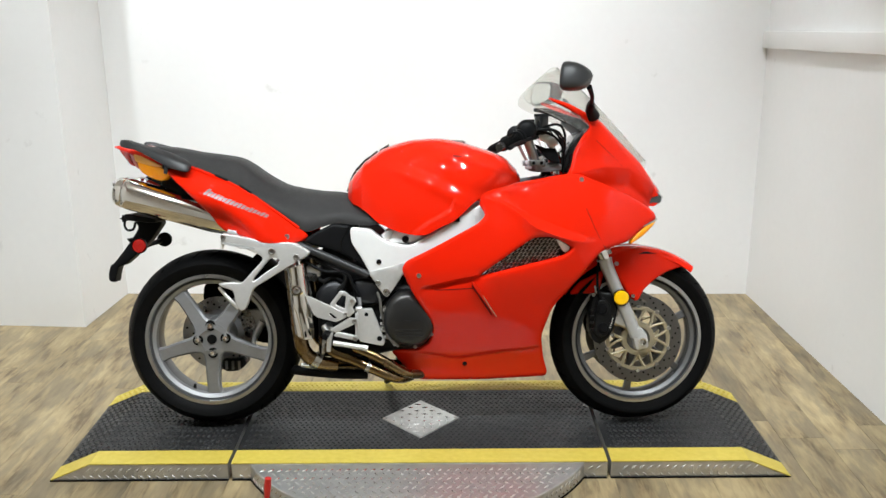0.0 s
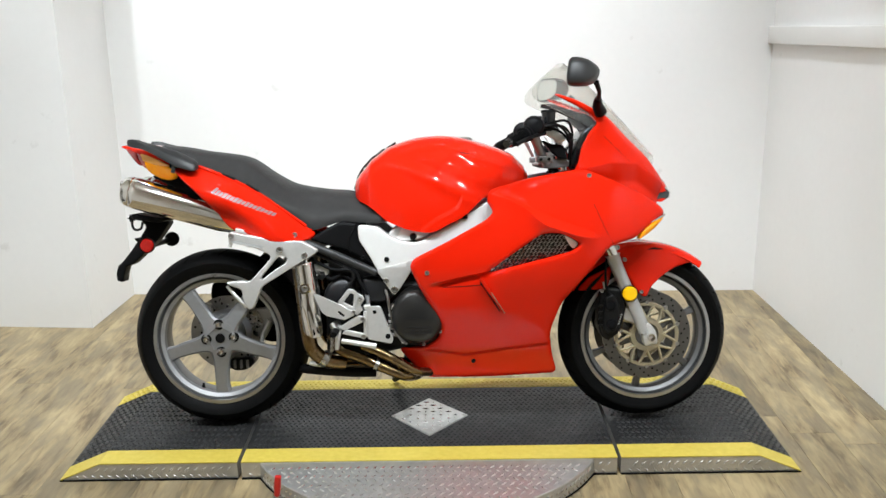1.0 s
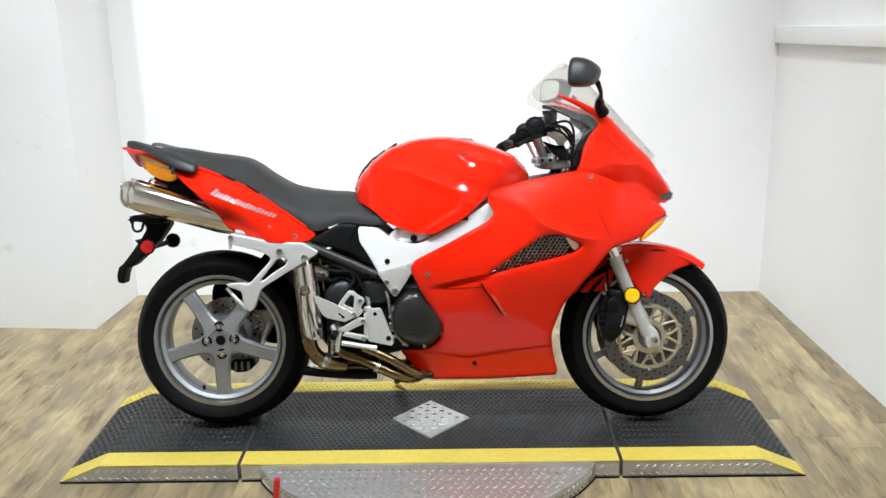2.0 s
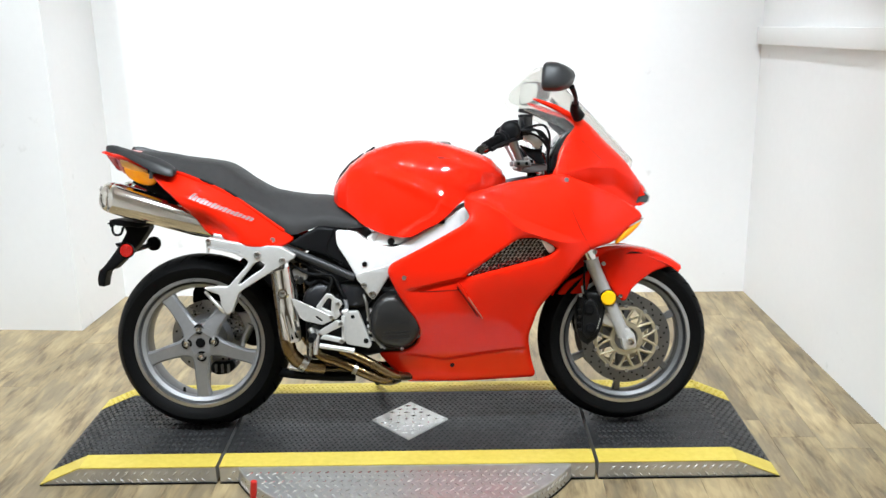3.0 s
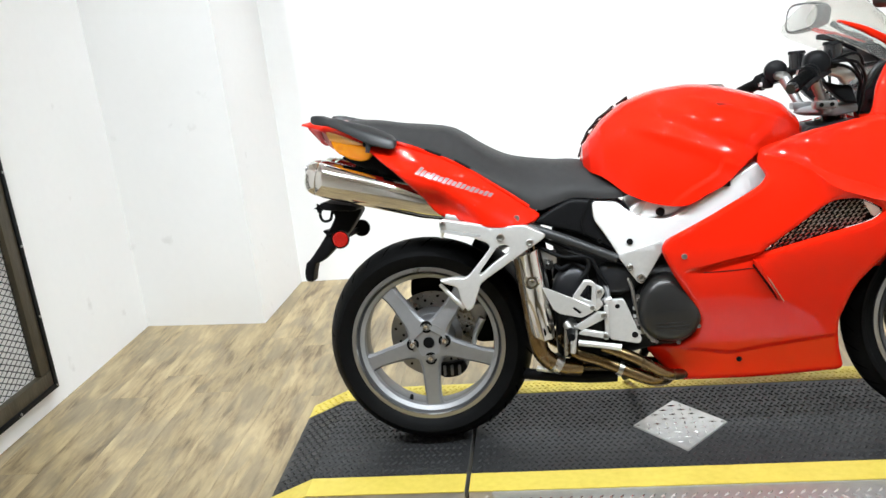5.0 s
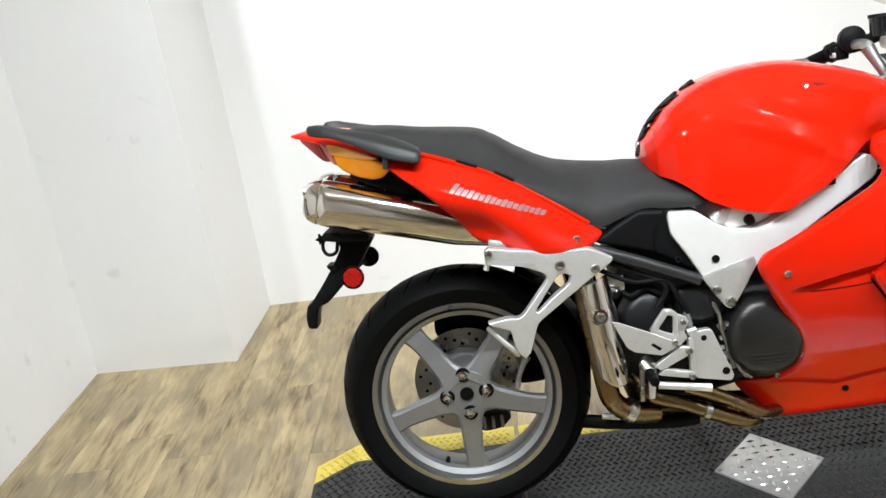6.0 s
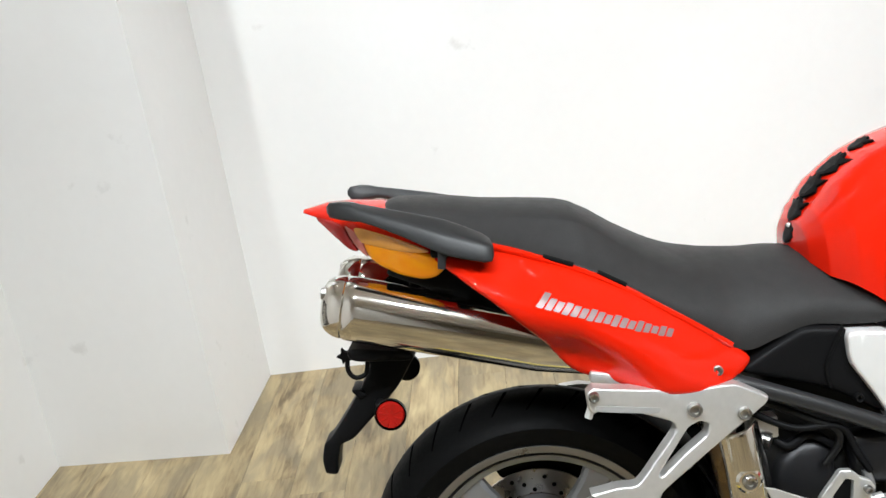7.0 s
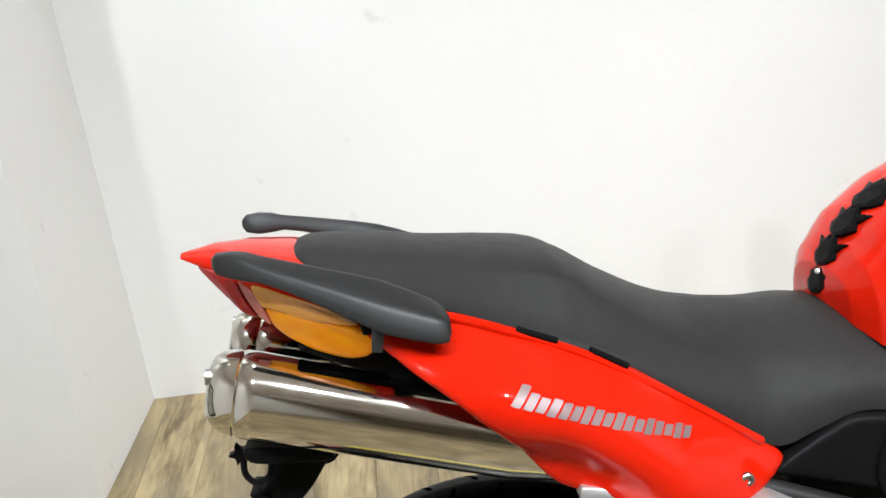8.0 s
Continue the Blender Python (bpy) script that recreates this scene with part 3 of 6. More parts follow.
part("grip", tube([(0.003, 0, 0.045), (0.006, 0, 0.075), (0.01, 0, 0.108)], [0.0085, 0.0105, 0.0095], 12), REDGRIP, lever, "red vinyl grip")


# ---- the motorcycle: x ahead, y away from the camera's side, z up from the tyres' contact ----
bike = tagged(new("motorcycle"), "red sport-touring motorcycle leaning on its side stand on the platform", "motorcycle")
bike.matrix_basis = pose(0.001, -0.019, H + 0.003, -10.6, 0, 0.8)
RX, RZ, FX, FZ = -0.727, 0.293, 0.709, 0.291


# half-width of the fairing over x (columns) and z (rows)
WX = np.array([-0.12, 0.0, 0.15, 0.3, 0.45, 0.6, 0.72, 0.82])
WZ = np.array([0.16, 0.3, 0.42, 0.54, 0.66, 0.78, 0.86, 1.05])
WT = np.array([
    [.085, .093, .097, .093, .085, .070, .06, .05], [.138, .150, .158, .154, .142, .115, .10, .07],
    [.188, .207, .216, .211, .196, .170, .13, .09], [.225, .245, .258, .258, .245, .215, .165, .11],
    [.215, .232, .252, .258, .25, .225, .185, .12], [.187, .203, .220, .227, .221, .199, .158, .106],
    [.153, .167, .184, .194, .190, .170, .133, .080], [.12, .13, .135, .135, .135, .12, .09, .05]])


def cubic(x, k, v):
    """Smooth interpolation of the rows v at knots k."""
    i = np.clip(np.searchsorted(k, x) - 1, 0, len(k) - 2)
    t = np.clip((x - k[i]) / (k[i + 1] - k[i]), 0, 1)[:, None]
    a, b, c, d = v[np.maximum(i - 1, 0)], v[i], v[i + 1], v[np.minimum(i + 2, len(k) - 1)]
    return 0.5 * (2 * b + (c - a) * t + (2 * a - 5 * b + 4 * c - d) * t ** 2 + (3 * b - a - 3 * c + d) * t ** 3)


def base_width(x, z):
    rows = cubic(np.asarray(z), WZ, WT)
    out = np.empty(len(x))
    i = np.clip(np.searchsorted(WX, x) - 1, 0, len(WX) - 2)
    t = np.clip((x - WX[i]) / (WX[i + 1] - WX[i]), 0, 1)
    n = np.arange(len(x))
    a, b, c, d = rows[n, np.maximum(i - 1, 0)], rows[n, i], rows[n, i + 1], rows[n, np.minimum(i + 2, len(WX) - 1)]
    out[:] = 0.5 * (2 * b + (c - a) * t + (2 * a - 5 * b + 4 * c - d) * t ** 2 + (3 * b - a - 3 * c + d) * t ** 3)
    return out


def ridge(x, z, line, height, reach):
    """A raised crease along a line."""
    d = distance(np.array(line), np.stack([x, z], 1), closed=False)
    return height * np.exp(-(d / reach) ** 2)


def step_below(x, z, line, drop, reach):
    """The sheet drops inward just below a line and comes back out further down."""
    ln = np.array(line)
    edge = np.interp(x, ln[:, 0], ln[:, 1])
    d = edge - z
    fade = np.clip((x - ln[0, 0]) / 0.05, 0, 1) * np.clip((ln[-1, 0] - x) / 0.05, 0, 1)
    return -drop * fade * np.where(d > 0, np.clip(d / (0.008 if drop > 0 else 0.016), 0, 1) * np.exp(-np.maximum(d, 0) / reach), 0)


LIPS = [[(-0.02, 0.487), (0.03, 0.500), (0.10, 0.517), (0.165, 0.530), (0.225, 0.540)],
        [(-0.16, 0.262), (-0.05, 0.264), (0.03, 0.257), (0.10, 0.243), (0.17, 0.256), (0.25, 0.268), (0.44, 0.290)]]
# the upper bulge ends in a crease; under it the sheet juts out as a shelf that widens ahead of the vent
SHELF_TOP = [(0.17, 0.790), (0.203, 0.776), (0.247, 0.765), (0.30, 0.738), (0.336, 0.716), (0.398, 0.692), (0.488, 0.657), (0.53, 0.640)]
SHELF_LOW = [(0.17, 0.784), (0.203, 0.769), (0.247, 0.756), (0.30, 0.724), (0.336, 0.688), (0.36, 0.674), (0.431, 0.649), (0.476, 0.637), (0.53, 0.632)]


def shelf(x, z):
    top, low = (np.interp(x, [p[0] for p in ln], [p[1] for p in ln]) for ln in (SHELF_TOP, SHELF_LOW))
    out = np.interp(x, [0.17, 0.20, 0.25, 0.31, 0.345, 0.38, 0.45, 0.49, 0.53], [0.0, 0.007, 0.012, 0.018, 0.034, 0.042, 0.034, 0.018, 0.0])
    t = np.clip((top - z) / (top - low), 0, 1)
    return out * t * np.exp(-np.maximum(low - z, 0) / 0.042)


def fairing_width(x, z):
    w = base_width(x, z)
    w = w + ridge(x, z, [(-0.03, 0.585), (0.10, 0.655), (0.19, 0.70)], 0.006, 0.018)
    w = w + ridge(x, z, [(0.20, 0.810), (0.26, 0.799), (0.33, 0.787)], 0.004, 0.007)
    for line, drop, reach in zip(LIPS, (0.018, 0.0035), (0.035, 0.06)):
        w = w + step_below(x, z, line, drop, reach)
    return w + shelf(x, z)


def on_fairing(pts, s, lift=0.0):
    """Points of the side fairing's face."""
    w = fairing_width(np.array([p[0] for p in pts]), np.array([p[1] for p in pts]))
    return [(x, s * (float(v) + lift), z) for (x, z), v in zip(pts, w)]


SIDE = [(0.172, 0.752), (0.182, 0.788), (0.30, 0.822), (0.443, 0.846), (0.490, 0.849), (0.568, 0.818), (0.652, 0.780), (0.717, 0.743), (0.745, 0.720),
        (0.752, 0.702), (0.695, 0.668), (0.648, 0.628), (0.60, 0.615), (0.56, 0.60), (0.493, 0.517), (0.411, 0.418), (0.379, 0.318),
        (0.390, 0.24), (0.411, 0.166), (0.18, 0.156), (-0.036, 0.155), (-0.124, 0.265), (-0.036, 0.268), (0.010, 0.296), (0.023, 0.341),
        (0.002, 0.396), (-0.042, 0.469), (-0.076, 0.545), (-0.062, 0.572), (0.041, 0.623), (0.171, 0.694), (0.193, 0.719)]
VENT = [(0.165, 0.523), (0.262, 0.592), (0.345, 0.650), (0.402, 0.652), (0.468, 0.617), (0.440, 0.592), (0.346, 0.569), (0.25, 0.545)]
for s in (-1, 1):
    fairing = part("side_fairing", panel(SIDE, fairing_width, 0.004, 0.013, 0.014, [VENT], 0.16, s, LIPS + [SHELF_TOP, SHELF_LOW]), RED, bike, "glossy red side fairing")
    # raised fin behind the vent and its slot
    fin = panel([(0.148, 0.512), (0.158, 0.510), (0.228, 0.395), (0.222, 0.392), (0.150, 0.498)], lambda x, z: base_width(x, z) + 0.013, 0.036, 0.012, 0.0025, side=s)
    part("fin", fin, RED, fairing)
    part("fin_slot", tube(on_fairing([(0.150, 0.496), (0.180, 0.452), (0.213, 0.396)], s, 0.004), [0.003, 0.0032, 0.001], 6, n=4), DARK, fairing)
    # thin champagne line along the fin's edge
    part("fin_edge", tube(on_fairing([(0.166, 0.492), (0.196, 0.444), (0.228, 0.392)], s, 0.014), [0.0012, 0.0018, 0.001], 6, n=4), GOLD, fairing, "pale edge of the fin")
    part("panel_seam", tube(on_fairing([(0.03, 0.4795), (0.09, 0.482), (0.155, 0.487)], s), 0.0012, 6, n=6), DARK, fairing)
    part("panel_seam", tube(on_fairing([(0.512, 0.738), (0.528, 0.70), (0.545, 0.662), (0.573, 0.611)], s, -0.0004), 0.0010, 6, n=6), DARK, fairing)
    for x, z in ((-0.019, 0.528), (0.128, 0.218), (0.500, 0.829), (0.585, 0.60)):
        w = float(fairing_width(np.array([x]), np.array([z]))[0])
        part("fairing_bolt", bolt_bm(x, w + 0.001, z, 0.0075, s, depth=0.005), DARK if z < 0.3 else STEEL, fairing)
    # mesh grille set back in the vent
    grille = part("vent_grille", panel(VENT, lambda x, z: fairing_width(x, z) - 0.026, 0.002, 0.03, 0, side=s), DARK, bike, "black honeycomb vent grille")
    bm = bmesh.new()
    vent_poly = np.array([np.array(q) for q in soften(VENT)])
    for i in range(40):
        for j in range(22):
            x, z = 0.165 + i * 0.0125 + (0.0062 if j % 2 else 0), 0.515 + j * 0.0105
            tri = np.array([[x, z]])
            if x > 0.425 or not inside(vent_poly, tri)[0]:
                continue
            w = s * (float(fairing_width(np.array([x]), np.array([z]))[0]) - 0.022)
            tube([(x - 0.0058, w, z - 0.0036), (x - 0.001, w + s * 0.003, z + 0.001), (x + 0.0058, w, z + 0.0038)], 0.0017, 5, bm, 1, smooth=False)
    tagged(part("grille_wire", bm, STEEL, grille), "grey honeycomb bars", kind="stuff")
    part("vent_insert", panel([(0.408, 0.648), (0.462, 0.617), (0.441, 0.596)], lambda x, z: fairing_width(x, z) - 0.018, 0.003, 0.02, 0.002, side=s), TRIM, bike)


# upper cowl
def cowl_width(x, z):
    w = base_width(x, z) - 0.009
    front = np.interp(z, [0.72, 0.79, 0.88, 0.95, 1.02], [0.785, 0.783, 0.728, 0.655, 0.592])
    w = w - 0.8 * np.clip(np.interp(x, [0.45, 0.491, 0.58, 0.666, 0.742], [0.848, 0.853, 0.867, 0.864, 0.81]) - z, 0, 0.06)
    e = np.clip(1 - (front - x) / 0.15, 0, 1)
    return w - 0.075 * (1 - np.sqrt(np.clip(1 - e * e, 0, 1)))


COWL = [(0.452, 0.838), (0.470, 0.870), (0.480, 0.918), (0.508, 0.966), (0.541, 1.000), (0.520, 1.026), (0.455, 1.062), (0.398, 1.088), (0.405, 1.094),
        (0.47, 1.074), (0.53, 1.045), (0.580, 1.018), (0.642, 0.953), (0.706, 0.890), (0.762, 0.815), (0.770, 0.768), (0.735, 0.722), (0.700, 0.732), (0.652, 0.758), (0.568, 0.796), (0.486, 0.828)]
for s in (-1, 1):
    cowl = part("upper_cowl", panel(COWL, cowl_width, 0.004, 0.011, 0.009, (), 0.16, s, [[(0.47, 0.851), (0.491, 0.853), (0.58, 0.867), (0.666, 0.864), (0.74, 0.812)]]), RED, bike, "glossy red upper cowl")
    seam = [(0.556, 0.954), (0.60, 0.910), (0.639, 0.871)]
    ws = cowl_width(np.array([p[0] for p in seam]), np.array([p[1] for p in seam]))
    part("panel_seam", tube([(x, s * (float(w) - 0.0004), z) for (x, z), w in zip(seam, ws)], 0.0009, 6), DARK, cowl)
# nose between the two cowl halves
rings = []
for y in np.linspace(-0.075, 0.075, 13):
    k = 1.05 - (abs(y) / 0.105) ** 2
    rings.append([Vector((0.60 + 0.03 * k, y, 0.945)), Vector((0.668 + 0.045 * k, y, 0.885)), Vector((0.735 + 0.045 * k, y, 0.80)), Vector((0.745 + 0.05 * k, y, 0.772)),
                  Vector((0.715 + 0.05 * k, y, 0.765)), Vector((0.64 + 0.045 * k, y, 0.87))])
part("nose_cowl", skin(rings), RED, bike, "red nose above the headlight")
rings = []
for y in np.linspace(-0.070, 0.070, 17):
    k = 1 - (abs(y) / 0.15) ** 2
    rings.append([Vector((0.694 + 0.08 * k, y, 0.800)), Vector((0.721 + 0.082 * k, y, 0.768)), Vector((0.719 + 0.08 * k, y, 0.750)), Vector((0.68 + 0.07 * k, y, 0.744)), Vector((0.64 + 0.07 * k, y, 0.782))])
part("headlight", skin(rings), HEADGLASS, bike, "dark clear headlight lens")
rings = []
for y in np.linspace(-0.070, 0.070, 13):
    k = 1 - (abs(y) / 0.14) ** 2
    rings.append([Vector((0.69 + 0.088 * k, y, 0.750)), Vector((0.708 + 0.088 * k, y, 0.747)), Vector((0.703 + 0.075 * k, y, 0.737)), Vector((0.66 + 0.06 * k, y, 0.740))])
part("headlight_trim", skin(rings), RED, bike, "red strip under the headlight")
for s in (-1, 1):
    ind = panel([(0.752, 0.698), (0.742, 0.682), (0.704, 0.648), (0.655, 0.618), (0.668, 0.645), (0.70, 0.676)], lambda x, z: base_width(x, z) - 0.004, 0.03, 0.012, 0.009, side=s)
    part("indicator", ind, AMBER, bike, "amber front indicator lens")
    part("indicator_trim", panel([(0.756, 0.703), (0.70, 0.681), (0.698, 0.675), (0.75, 0.694)], lambda x, z: base_width(x, z) - 0.002, 0.02, 0.02, 0.002, side=s), CHROME, bike)

# windscreen: bowed across, its upper corners drawn back into wings
rings = []
for k in np.linspace(0, 1, 24).tolist():
    c = Vector((0.742 - 0.302 * k - 0.012 * math.sin(k * math.pi), 0, 0.892 + 0.306 * k + 0.026 * math.sin(k * math.pi)))
    wmax = 0.062 + 0.082 * math.sin(min(k * 1.2, 1) * math.pi / 2)
    bend = 2.2 + 2.6 * k ** 2
    row = []
    trim = math.sqrt(1 - 0.58 * (max(0.0, k - 0.70) / 0.30) ** 2)
    for a in (np.linspace(-1, 1, 41) * trim).tolist():
        row.append(c + Vector((-(0.015 + 0.225 * k) * abs(a) ** bend, wmax * a, -(0.036 + 0.034 * k) * abs(a) ** bend)))
    rings.append(row)
bm = skin(rings, closed=False)
bmesh.ops.recalc_face_normals(bm, faces=bm.faces)
bmesh.ops.solidify(bm, geom=bm.faces[:], thickness=0.004)
screen = part("windscreen", bm, SCREEN, bike, "lightly smoked clear windscreen")
screen.visible_shadow = False

# mirrors
for s in (-1, 1):
    # axes of the mirror head: it faces back and a little inward
    yaw = radians(24)
    back = Vector((-math.cos(yaw), -s * math.sin(yaw), 0.05)).normalized()
    wide = Vector((-math.sin(yaw) * -1, s * math.cos(yaw) * -1, 0.0)).normalized() * -1
    wide = (wide - back * wide.dot(back)).normalized()
    tall = Vector((0, 0, 1)) - back * back.z
    mid = Vector((0.452 if s < 0 else 0.437, s * 0.315, 1.140))
    rings = []
    for d, k in ((0.016, 0.93), (0.012, 1.0), (0.0, 1.02), (-0.015, 0.98), (-0.032, 0.85), (-0.046, 0.62), (-0.055, 0.34), (-0.058, 0.08)):
        ring = []
        for a in np.linspace(0, 2 * math.pi, 32, endpoint=False).tolist():
            u, v = math.copysign(abs(math.cos(a)) ** 0.52, math.cos(a)), math.copysign(abs(math.sin(a)) ** 0.6, math.sin(a))
            ring.append(mid + back * d + wide * (0.080 * k * u - 0.008 * v) + tall * (0.042 * k * v * (1 + 0.12 * u)))
        rings.append(ring)
    head = part("mirror", skin(rings), RAILM, bike, "black rear-view mirror", smooth=50)
    ring = [mid + back * 0.0175 + (v - (mid + back * 0.016)) * 0.9 for v in rings[0]]
    part("mirror_glass", skin([[v - back * 0.002 for v in ring], ring]), MIRROR, head, "mirror glass", smooth=0)
    part("mirror_stem", tube([(0.506, s * 0.295, 1.113), (0.523, s * 0.250, 1.086), (0.529, s * 0.190, 1.070)], [0.009, 0.0065, 0.0075], 12), PLASTIC, bike)
    part("mirror_boot", tube([(0.529, s * 0.190, 1.070), (0.534, s * 0.150, 1.052), (0.549, s * 0.120, 1.032)], [0.011, 0.017, 0.021], 14), PLASTIC, bike)

# dash and cockpit
part("dash", panel([(0.436, 0.85), (0.50, 0.85), (0.535, 0.93), (0.565, 0.985), (0.54, 1.008), (0.494, 0.975), (0.460, 0.92)], flat(0.108), 0.216, 0.03, 0.010), GLOSSBLACK, bike, "black cockpit panel")
part("instrument_cluster", panel([(0.468, 1.02), (0.475, 1.034), (0.51, 1.028), (0.545, 0.995), (0.535, 0.95), (0.505, 0.985)], flat(0.10), 0.20, 0.03, 0.012), PLASTIC, bike)
part("cluster_hood", tube([(0.358, -0.09, 1.056), (0.40, -0.07, 1.052), (0.45, -0.04, 1.036), (0.515, 0.0, 1.012), (0.53, 0.06, 0.99)], [0.006, 0.010, 0.013, 0.016, 0.016], 12, flat=0.6), GLOSSBLACK, bike)
part("cluster_face", box_bm(0.505, 0.53, -0.085, 0.085, 0.945, 1.0, 0.008), GLOSSBLACK, bike)

# handlebars
for s in (-1, 1):
    grip = part("handlebar_grip", tube([(0.302, s * 0.255, 0.964), (0.266, s * 0.300, 0.946), (0.238, s * 0.337, 0.932)], 0.0160, 16), RUBBER, bike, "black ribbed rubber grip")
    bm = bmesh.new()
    for k in np.linspace(0.05, 0.95, 14):
        p = Vector((0.302, s * 0.255, 0.964)).lerp(Vector((0.238, s * 0.337, 0.932)), k)
        d = Vector((-0.076, s * 0.097, -0.038)).normalized()
        tube([p - d * 0.0016, p + d * 0.0016], 0.0176, 14, bm, 1, smooth=False)
    tagged(part("grip_ribbing", bm, RUBBER, grip), kind="stuff")
    part("bar_end", tube([(0.238, s * 0.337, 0.932), (0.228, s * 0.350, 0.927)], [0.0145, 0.0125], 14, n=1), GLOSSBLACK, grip)
    for k in (0.08, 0.22):
        p, d = Vector((0.302, s * 0.255, 0.964)).lerp(Vector((0.238, s * 0.337, 0.932)), k), Vector((-0.076, s * 0.097, -0.038)).normalized()
        part("grip_flange", tube([p - d * 0.005, p - d * 0.003, p + d * 0.003, p + d * 0.005], [0.019, 0.0245, 0.0245, 0.019], 16, n=1), PLASTIC, grip)
    part("lever_bracket", panel([(0.365, 0.984), (0.40, 0.981), (0.424, 0.965), (0.430, 0.940), (0.402, 0.932), (0.392, 0.948), (0.368, 0.956)], flat(0.172), 0.03, 0.015, 0.006, (), 0.12, s), CAST, bike, "silver lever bracket")
    part("cable_guide", panel([(0.352, 0.945), (0.392, 0.930), (0.425, 0.928), (0.440, 0.880), (0.412, 0.884), (0.385, 0.905)], flat(0.150), 0.03, 0.02, 0.006, (), 0.12, s), PLASTIC, bike)
    part("handlebar", tube([(0.315, s * 0.235, 0.970), (0.328, s * 0.18, 0.972), (0.335, s * 0.15, 0.966)], 0.012, 12), STEEL, bike)
    part("throttle_housing", lathe([(0.0, s * 0.022), (0.019, s * 0.022), (0.029, s * 0.016), (0.033, s * 0.006), (0.033, -s * 0.012), (0.022, -s * 0.02), (0.0, -s * 0.02)], 28, center=(0.322, s * 0.222, 0.985)), PLASTIC, bike, "round black throttle housing", smooth=50)
    part("switch_block", box_bm(0.285, 0.318, s * 0.225, s * 0.262, 0.938, 0.972, 0.008), PLASTIC, bike)
    for k in range(2):
        part("switch_button", box_bm(0.279, 0.287, s * (0.229 + 0.017 * k), s * (0.240 + 0.017 * k), 0.945, 0.958, 0.003), CAST, bike)
    part("bar_riser", tube([(0.372, s * 0.118, 0.865), (0.360, s * 0.125, 0.892), (0.343, s * 0.138, 0.930), (0.330, s * 0.15, 0.962)], [0.018, 0.0125, 0.014, 0.018], 14, flat=0.8), RISERM, bike, "polished alloy bar riser")
    part("riser_clamp", box_bm(0.338, 0.392, s * 0.095, s * 0.142, 0.872, 0.892, 0.005), RISERM, bike)
    for x in (0.352, 0.378):
        part("clamp_bolt", tube([(x, s * 0.142, 0.882), (x, s * 0.147, 0.882)], 0.0055, 10, n=1), DARK, bike)
    part("fork_top", tube([(0.440, s * 0.100, 0.82), (0.424, s * 0.100, 0.898), (0.420, s * 0.100, 0.914)], [0.0215, 0.0215, 0.017], 18, n=2), CHROME, bike)
    part("fork_cap", tube([(0.4205, s * 0.100, 0.911), (0.4185, s * 0.100, 0.921)], [0.014, 0.012], 6, n=1), STEEL, bike)
    part("master_cylinder", tube([(0.352, s * 0.19, 0.978), (0.372, s * 0.172, 0.985), (0.392, s * 0.15, 0.972)], [0.013, 0.014, 0.010], 14), PLASTIC, bike)
    reservoir = part("fluid_reservoir", tube([(0.373, s * 0.18, 0.985), (0.373, s * 0.18, 1.030)], [0.0215, 0.0225], 20, n=1), GLOSSBLACK, bike, "black fluid reservoir")
    part("reservoir_lid", tube([(0.373, s * 0.18, 1.029), (0.373, s * 0.18, 1.037)], [0.025, 0.0235], 20, n=1), PLASTIC, reservoir)
    part("lever", tube([(0.358, s * 0.19, 0.965), (0.335, s * 0.24, 0.958), (0.296, s * 0.30, 0.945), (0.258, s * 0.362, 0.925)], [0.009, 0.007, 0.0055, 0.007], 10, flat=0.7), PLASTIC, bike, "black hand lever")
    part("hose_union", tube([(0.392, s * 0.15, 0.972), (0.408, s * 0.14, 0.955), (0.415, s * 0.135, 0.93)], 0.009, 10), CAST, bike)
    for k, (a, b, c) in enumerate(((0.0, 0.0, 0.0), (0.012, 0.022, 0.006), (0.03, -0.012, 0.012), (0.018, 0.008, -0.02))):
        part("cable", tube([(0.335 + a * 0.4, s * 0.215, 0.985), (0.395 + a, s * (0.195 - c), 0.992 - b), (0.437 + a * 0.5, s * (0.165 - c), 0.955 - b), (0.447, s * (0.14 - c), 0.905), (0.45, s * 0.11, 0.85)], 0.0042, 8), PLASTIC, bike)
part("headset_nut", tube([(0.395, 0, 0.885), (0.39, 0, 0.905)], [0.022, 0.020], 8, n=1), STEEL, bike)
part("top_yoke", panel([(0.345, 0.862), (0.352, 0.876), (0.43, 0.886), (0.455, 0.872), (0.45, 0.858), (0.38, 0.85)], flat(0.125), 0.25, 0.04, 0.006), GREYRIM, bike)
part("ignition_switch", tube([(0.415, 0, 0.84), (0.405, 0, 0.895)], [0.024, 0.022], 16, n=1), PLASTIC, bike)
part("inner_panel", panel([(0.30, 0.80), (0.32, 0.828), (0.45, 0.845), (0.50, 0.80), (0.42, 0.76)], flat(0.13), 0.26, 0.05, 0.01), PLASTIC, bike)


